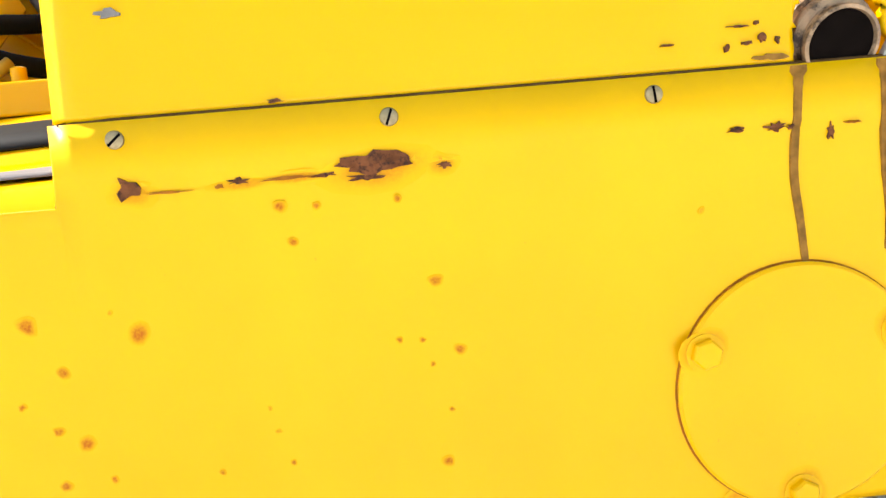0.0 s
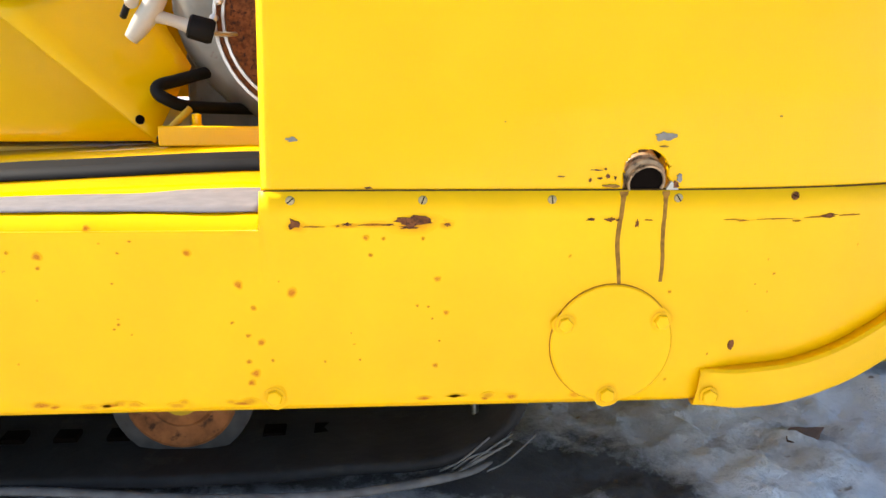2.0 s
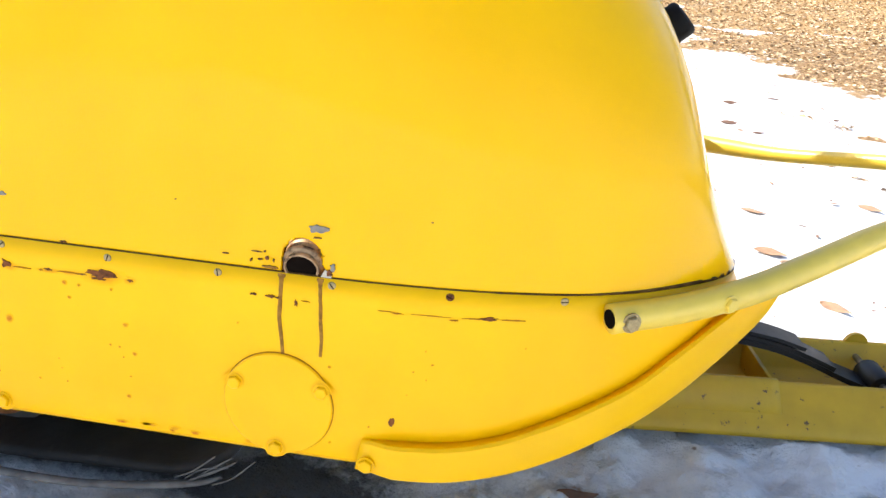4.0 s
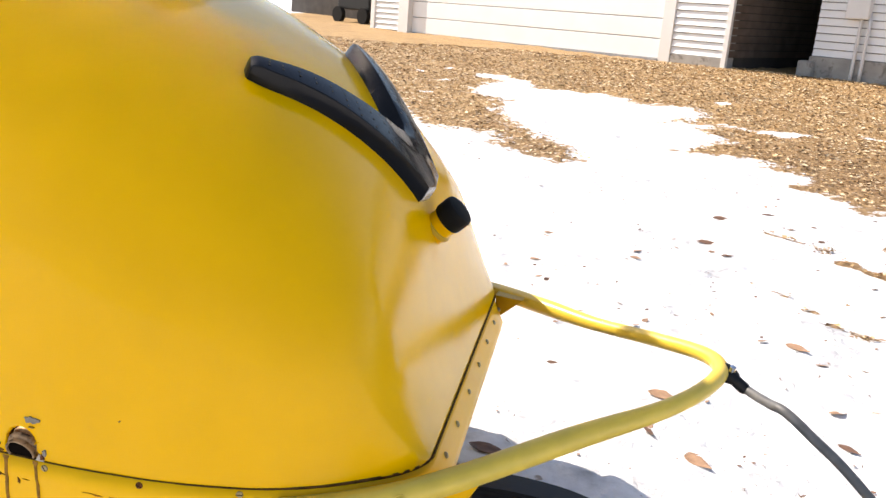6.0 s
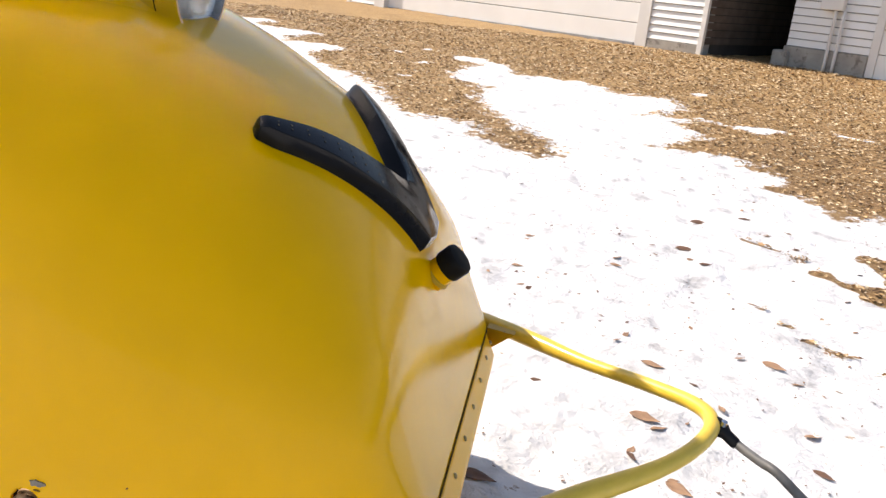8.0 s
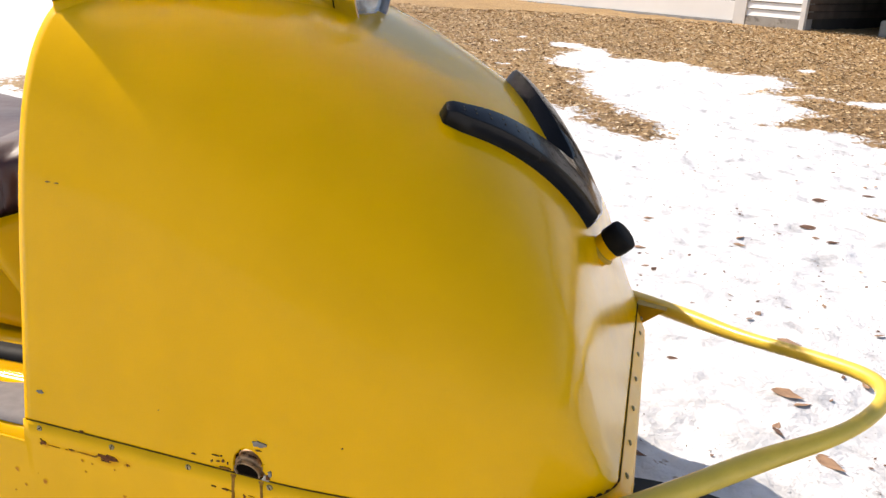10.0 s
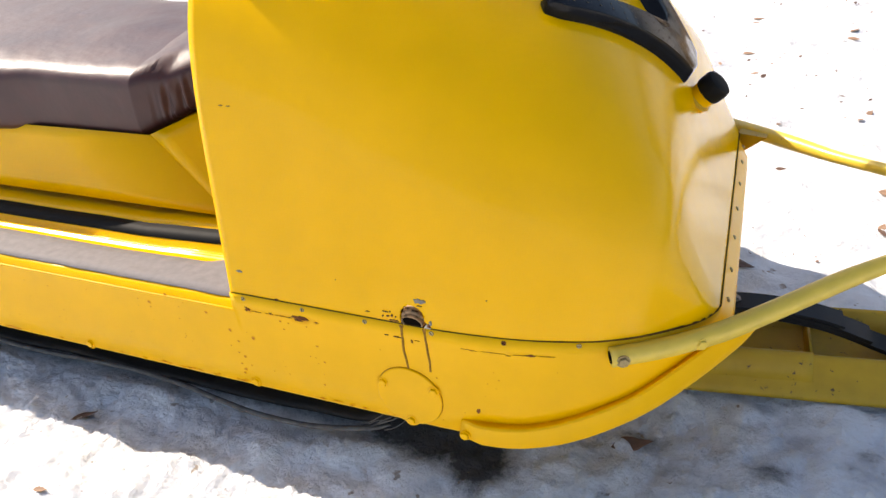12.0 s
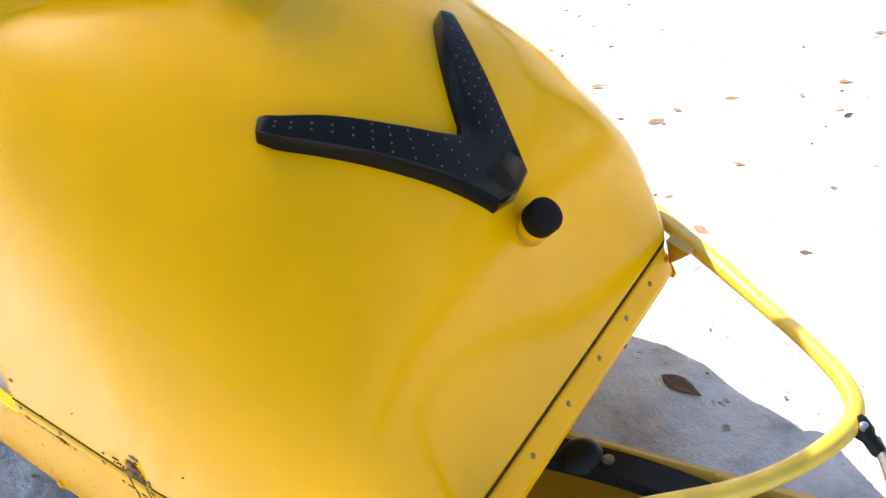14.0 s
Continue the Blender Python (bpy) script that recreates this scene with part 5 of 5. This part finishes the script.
# ---- cable hooked to the bumper ----
cable = thing("cable", "grey rubber-coated cable clamped to the bumper and trailing on snow", "cable")
tube("sheath", ((0.968, 0.412, 0.323), (0.983, 0.392, 0.321), (1.0, 0.358, 0.326), (1.016, 0.334, 0.329), (1.046, 0.322, 0.310), (1.089, 0.318, 0.277), (1.16, 0.312, 0.21), (1.25, 0.30, 0.12), (1.34, 0.28, 0.04), (1.42, 0.25, 0.004), (1.55, 0.18, 0.003), (1.75, 0.10, 0.003)), 0.0058, mat("grey_cable", (0.10, 0.10, 0.10), 0.55, vary=0.2, vscale=60), cable, "", 10, 8)
turned("clamp", ((0.009, -0.012), (0.0105, -0.008), (0.0105, 0.004), (0.0075, 0.010), (0.0075, 0.024), (0.006, 0.028)), facing(Vector((0.956, 0.411, 0.332)), (0.75, -0.45, -0.4)), black_paint, cable, "dark clamp with a bright screw", 14)
turned("clamp_screw", ((0.004, 0), (0.004, 0.006), (0.002, 0.007)), facing(Vector((0.958, 0.405, 0.340)), (0.1, -0.2, 1)), chrome, cable, sides=10)

# ---- garage ----
GD = Vector((1.0, -0.6, 0)).normalized()
GN = Vector((-GD.y, GD.x, 0))
GM = Matrix(((GD.x, GN.x, 0, 0.56), (GD.y, GN.y, 0, 12.35), (0.0152, 0, 1, 0), (0, 0, 0, 1)))
OM = Matrix(((GD.x, GN.x, 0, 0.56 + 0.7 * GN.x), (GD.y, GN.y, 0, 12.35 + 0.7 * GN.y), (0.012, 0, 1, -0.04), (0, 0, 0, 1)))
# grey backing behind boards and panels; stands for the shadow lines under laps
dark_gap = mat("dark_joint", (0.30, 0.30, 0.30), 0.8, vary=0.2, vscale=9)
trim_white = mat("white_trim", (0.72, 0.71, 0.69), 0.5, vary=0.04, vscale=4)


def boards(parent, s0, s1, z0, z1, face, height=0.1, place=None):
    """Lapped siding boards, each leaning out towards its lower edge."""
    place = place or GM
    me = None
    z = z0
    while z < z1:
        if me is None:
            v = [(0, 0.0, 0), (s1 - s0, 0.0, 0), (s1 - s0, -0.03, 0.0), (0, -0.03, 0.0), (0, 0.0, height - 0.014), (s1 - s0, 0.0, height - 0.014), (s1 - s0, -0.004, height - 0.014), (0, -0.004, height - 0.014)]
            me = add("siding_board", [place.to_3x3() @ Vector(q) for q in v], [(0, 1, 2, 3)[::-1], (3, 2, 6, 7), (4, 5, 6, 7)[::-1], (0, 3, 7, 4)[::-1], (1, 2, 6, 5), (0, 1, 5, 4)], siding_white, parent)
            ob = me
        else:
            ob = new("siding_board", me.data)
            ob.parent = parent
        ob.location = place @ Vector((s0, face, z))
        z += height


garage = thing("garage", "white garage with lapped siding and a wide panelled door", "garage")
shingles = mat("shingles", (0.10, 0.09, 0.085), 0.9, vary=0.2, vscale=8, bump=((30, 0.4),))
# near-black boards: the shade on the passage walls is put into their colour
shaded_boards = mat("shade_tone_boards", (0.05, 0.043, 0.038), 0.9, vary=0.3, vscale=5)
brown_boards = mat("brown_side_boards", (0.115, 0.085, 0.068), 0.85, vary=0.3, vscale=5)
box("wall", (-6.52, 0.03, -0.1), (0.87, 0.20, 2.7), dark_gap, garage, "", 0.0, GM)
box("wall", (0.70, 0.20, -0.1), (0.87, 7.0, 2.7), shaded_boards, garage, "", 0.0, GM)
box("wall", (-6.52, 0.20, -0.2), (-6.37, 7.0, 2.7), siding_white, garage, "", 0.0, GM)
box("roof", (-6.9, -0.25, 2.7), (1.02, 7.3, 2.85), shingles, garage, "", 0.0, GM)
box("foundation", (-0.02, -0.005, -0.1), (0.865, 0.03, 0.10), concrete, garage, "", 0.004, GM)
boards(garage, 0.022, 0.81, 0.11, 2.6, 0.028, 0.098)
boards(garage, -6.44, -5.66, 0.03, 2.6, 0.028, 0.098)
# side boards, darker and browner than the front siding
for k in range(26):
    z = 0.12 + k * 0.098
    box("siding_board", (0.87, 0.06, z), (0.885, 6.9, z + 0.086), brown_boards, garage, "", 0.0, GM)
box("trim_post", (-5.66, -0.10, -0.1), (-5.39, 0.045, 2.6), trim_white, garage, "", 0.003, GM)
for s0, s1 in ((-0.167, 0.017), (0.805, 0.876), (-6.55, -6.44)):
    box("trim_post", (s0, -0.012, -0.1), (s1, 0.045, 2.6), trim_white, garage, "", 0.003, GM)
for k in range(8):
    z = 0.02 + k * 0.275
    box("door_panel", (-5.39, 0.008, z), (-0.167, 0.03, z + 0.262), door_white, garage, "", 0.004, GM)
box("door_sill", (-5.39, -0.03, -0.1), (-0.167, 0.028, 0.014), dark_gap, garage, "", 0.002, GM)

shed = thing("outbuilding", "white-sided outbuilding on a concrete foundation with a panelled door", "outbuilding")
box("wall", (1.69, 0.03, 0.0), (9.0, 0.2, 2.7), dark_gap, shed, "", 0.0, OM)
box("wall", (1.69, 0.2, 0.25), (1.86, 6.0, 2.7), shaded_boards, shed, "", 0.0, OM)
box("back_wall", (0.88, 5.8, -0.1), (1.69, 6.0, 2.7), shaded_boards, shed, "", 0.0, OM)
# unseen roof, run on over the passage to keep daylight out of it
box("roof", (1.03, -0.4, 2.7), (9.2, 6.3, 2.85), shingles, shed, "", 0.0, OM)
box("foundation", (1.67, -0.012, -0.1), (2.76, 0.03, 0.26), concrete, shed, "cracked concrete foundation", 0.012, OM)
box("foundation", (1.67, 0.03, -0.1), (1.86, 6.0, 0.25), concrete, shed, "", 0.012, OM)
box("foundation_block", (1.56, -0.10, -0.1), (1.77, 0.10, 0.20), concrete, shed, "", 0.03, OM)
boards(shed, 1.70, 2.77, 0.27, 2.6, 0.028, 0.098, OM)
box("trim_post", (2.77, -0.012, 0.0), (2.87, 0.045, 2.6), trim_white, shed, "", 0.003, OM)
for k in range(8):
    z = 0.0 + k * 0.30
    box("door_panel", (2.87, 0.006, z), (6.9, 0.03, z + 0.288), door_white, shed, "", 0.004, OM)
meter = thing("meter_box", "white electrical box with two conduits on the siding", "electrical box")
box("housing", (2.07, -0.10, 0.76), (2.36, 0.006, 1.14), trim_white, meter, "", 0.012, OM)
for s in (2.26, 2.37):
    tube("conduit", [OM @ Vector((s, -0.035, z)) for z in (0.77, 0.5, 0.25, -0.02)], 0.022, trim_white, meter, "", 10, 2)
tube("conduit", [OM @ Vector((2.18, -0.035, z)) for z in (1.13, 1.5, 2.0, 2.5)], 0.018, trim_white, meter, "", 10, 2)

# dark things stored beyond the garage
for s, w, h, m in ((-9.2, 1.1, 0.75, black_paint), (-7.6, 0.6, 0.6, black_paint)):
    cart = thing("utility_cart", "dark parked cart beside the garage", "cart")
    box("cart_body", (s, 1.2, 0.28), (s + w, 2.0, h + 0.1), m, cart, "", 0.03, GM)
    for a in (0.12, w - 0.12):
        turned("wheel", ((0.06, -0.05), (0.17, -0.05), (0.18, 0.0), (0.17, 0.05), (0.06, 0.05)), GM @ facing(Vector((s + a, 1.16, 0.17)), (0, -1, 0)), black_rubber, cart, sides=18)
# dark wall colour stands for the shaded inside of an open lean-to
wallb = thing("storage_shed", "dark wall beyond the garage, standing for a shaded open shed", "shed")
box("wall", (-13.0, 2.6, -0.3), (-6.6, 2.8, 2.4), shaded_boards, wallb, "", 0.0, GM)

# ---- leaves, clods and litter ----


def make_leaf(x, y, yaw, size, material, label, curl=0.25, tilt=0.0):
    verts, faces = [], []
    n = 13
    for i in range(n):
        t = i / (n - 1)
        w = 0.23 * math.sin(math.pi * t**0.8) ** 1.15 * (1 - 0.2 * t) + 0.006
        for k in (-1, -0.5, 0, 0.5, 1):
            z = curl * (abs(k) ** 1.6 * w * 0.8 + 0.5 * (t - 0.5) ** 2) + 0.02 * noise.noise(Vector((t * 4, k * 2, size * 900)))
            verts.append(Vector((t - 0.5, k * w * (1 + 0.25 * noise.noise(Vector((t * 5, k * 0.8, x * 50 + y * 30)))), z)) * size)
    for i in range(n - 1):
        for k in range(4):
            faces.append((5 * i + k, 5 * i + k + 1, 5 * i + 6 + k, 5 * i + 5 + k))
    low = min(v.z for v in verts)
    ob = add("dry_leaf", verts, faces, material, None, "", True)
    so = ob.modifiers.new("thick", "SOLIDIFY")
    so.thickness = 0.0008
    ob.matrix_world = Matrix.Translation((x, y, ground_height(x, y) - low + 0.001)) @ Matrix.Rotation(yaw, 4, "Z") @ Matrix.Rotation(tilt, 4, "X")
    return tagged(ob, label, "leaf", "leaves on the snow")


BROWN, TAN = "curled dark brown dry leaf lying on snow", "pale tan dry leaf lying on snow"
LEAVES = ((0.617, 0.712, -0.2, 0.10, 0), (0.90, 1.07, -0.25, 0.085, 1), (0.93, 1.045, 0.5, 0.05, 1), (0.88, 0.94, 1.3, 0.045, 1), (0.97, 0.83, -0.6, 0.075, 1), (1.25, 1.16, 0.4, 0.06, 1), (1.25, 1.02, -0.6, 0.06, 0), (1.2, 1.48, -0.5, 0.08, 1), (1.25, 1.42, 0.2, 0.04, 1), (0.91, 1.35, -0.3, 0.075, 1), (0.84, 1.52, 1.2, 0.045, 1), (1.12, 1.49, 0.6, 0.04, 1), (0.48, 2.26, 0.3, 0.05, 1), (0.537, 0.18, 0.5, 0.085, 0), (0.88, 0.905, -1.0, 0.045, 0), (0.45, 1.16, -0.4, 0.06, 1), (0.66, 1.16, 0.2, 0.035, 0), (0.42, 1.42, -0.1, 0.045, 1), (0.34, 1.24, 0.9, 0.03, 1), (0.27, 1.74, 0.5, 0.05, 1), (-0.22, 2.0, 0.1, 0.04, 0), (-0.1, 1.71, 0.5, 0.06, 1), (0.14, 1.58, 0.8, 0.06, 1), (0.16, 1.66, -0.5, 0.05, 1), (0.48, 2.22, 0.4, 0.06, 1), (0.78, 2.09, -0.2, 0.05, 1), (0.78, 2.16, 0.9, 0.05, 1), (1.06, 2.23, 0.4, 0.06, 0), (1.0, 2.41, 0.1, 0.09, 0), (1.19, 1.94, -0.4, 0.05, 1), (1.24, 2.99, 0.2, 0.07, 0), (1.06, 2.83, 0.3, 0.1, 0), (0.82, 1.46, 0.7, 0.03, 1), (0.49, 1.92, 0.1, 0.05, 1), (0.63, 1.4, 0.4, 0.02, 1), (-0.38, -0.05, 0.8, 0.06, 0), (0.96, 0.86, 0.2, 0.03, 1), (-0.31, -0.22, 0.3, 0.03, 1))
for i, (x, y, yaw, size, kind) in enumerate(LEAVES):
    make_leaf(x, y, yaw, size * 0.78, leaf_tan if kind else leaf_brown, TAN if kind else BROWN, 0.22 + 0.2 * ((i * 37) % 10) / 10, 0.25 * math.sin(i * 2.1))
rnd = random.Random(21)
count = 0
while count < 130:
    x, y = -0.6 + 3.0 * rnd.random(), 0.95 + 2.9 * rnd.random()
    if snow_cover(x, y) < 0.55:
        continue
    count += 1
    make_leaf(x, y, rnd.random() * 6.3, 0.012 + 0.022 * rnd.random() ** 2, leaf_brown if rnd.random() < 0.45 else leaf_tan, "small broken dry leaf lying on snow", 0.4, rnd.random() - 0.5)


def litter():
    """Broken leaves and chips strewn over the thawed ground."""
    rnd = random.Random(5)
    verts, faces = [], []
    made = 0
    while made < 70000:
        y = 1.6 + 10.4 * rnd.random() ** 1.3
        x = -1.2 - 0.45 * y + (2.6 + 0.85 * y) * rnd.random()
        if snow_cover(x, y) > 0.53 - 0.2 * rnd.random() ** 2:
            continue
        made += 1
        s = 0.004 + 0.009 * rnd.random() ** 2 + 0.0009 * y
        a, tl = rnd.random() * 6.3, (rnd.random() - 0.5) * 1.4
        z = ground_height(x, y) + 0.003 + 0.006 * rnd.random()
        d, e = Vector((math.cos(a), math.sin(a), 0)), Vector((-math.sin(a) * math.cos(tl), math.cos(a) * math.cos(tl), math.sin(tl)))
        n = len(verts)
        c = Vector((x, y, z))
        verts += [c - d * s, c + e * s * 0.5 + Vector((0, 0, s * 0.15)), c + d * s, c - e * s * 0.5 + Vector((0, 0, s * 0.2))]
        faces.append((n, n + 1, n + 2, n + 3))
    m = bpy.data.materials.new("leaf_litter")
    m.use_nodes = True
    nd, lk = m.node_tree.nodes, m.node_tree.links
    geo, ramp = nd.new("ShaderNodeNewGeometry"), nd.new("ShaderNodeValToRGB")
    cols = ((0.0, (0.10, 0.055, 0.025)), (0.24, (0.30, 0.175, 0.075)), (0.6, (0.50, 0.33, 0.15)), (1.0, (0.85, 0.70, 0.48)))
    while len(ramp.color_ramp.elements) < len(cols):
        ramp.color_ramp.elements.new(0.5)
    for e, (p, c) in zip(ramp.color_ramp.elements, cols):
        e.position, e.color = p, (*c, 1)
    lk.new(geo.outputs["Random Per Island"], ramp.inputs["Fac"])
    lk.new(ramp.outputs["Color"], nd["Principled BSDF"].inputs["Base Color"])
    nd["Principled BSDF"].inputs["Roughness"].default_value = 0.65
    ob = add("leaf_litter", verts, faces, m)
    return tagged(ob, "broken brown leaves and chips strewn over thawed grass", "litter", kind="stuff")



def specks():
    """Tiny dark bits of bark and grit on the snow, thicker along old drip lines."""
    rnd = random.Random(8)
    verts, faces = [], []
    while len(faces) < 2600:
        x, y = -1.2 + 4.2 * rnd.random(), 0.75 + 4.4 * rnd.random() ** 1.3
        if snow_cover(x, y) < 0.5 or noise.noise(Vector((x * 1.7 + y, y * 3.1, 7))) < 0.5 * rnd.random() - 0.15:
            continue
        s = 0.0015 + 0.0065 * rnd.random() ** 4 + 0.0005 * y
        a = rnd.random() * 6.3
        c = Vector((x, y, ground_height(x, y) + 0.003))
        d, e = Vector((math.cos(a), math.sin(a), 0.2)), Vector((-math.sin(a), math.cos(a), 0.3)) * (0.25 + 0.4 * rnd.random())
        n = len(verts)
        verts += [c - d * s, c + e * s, c + d * s * 0.8, c - e * s]
        faces.append((n, n + 1, n + 2, n + 3))
    return tagged(add("debris", verts, faces, leaf_brown), "tiny dark bits of bark and leaf on snow", "debris", kind="stuff")


litter()
specks()
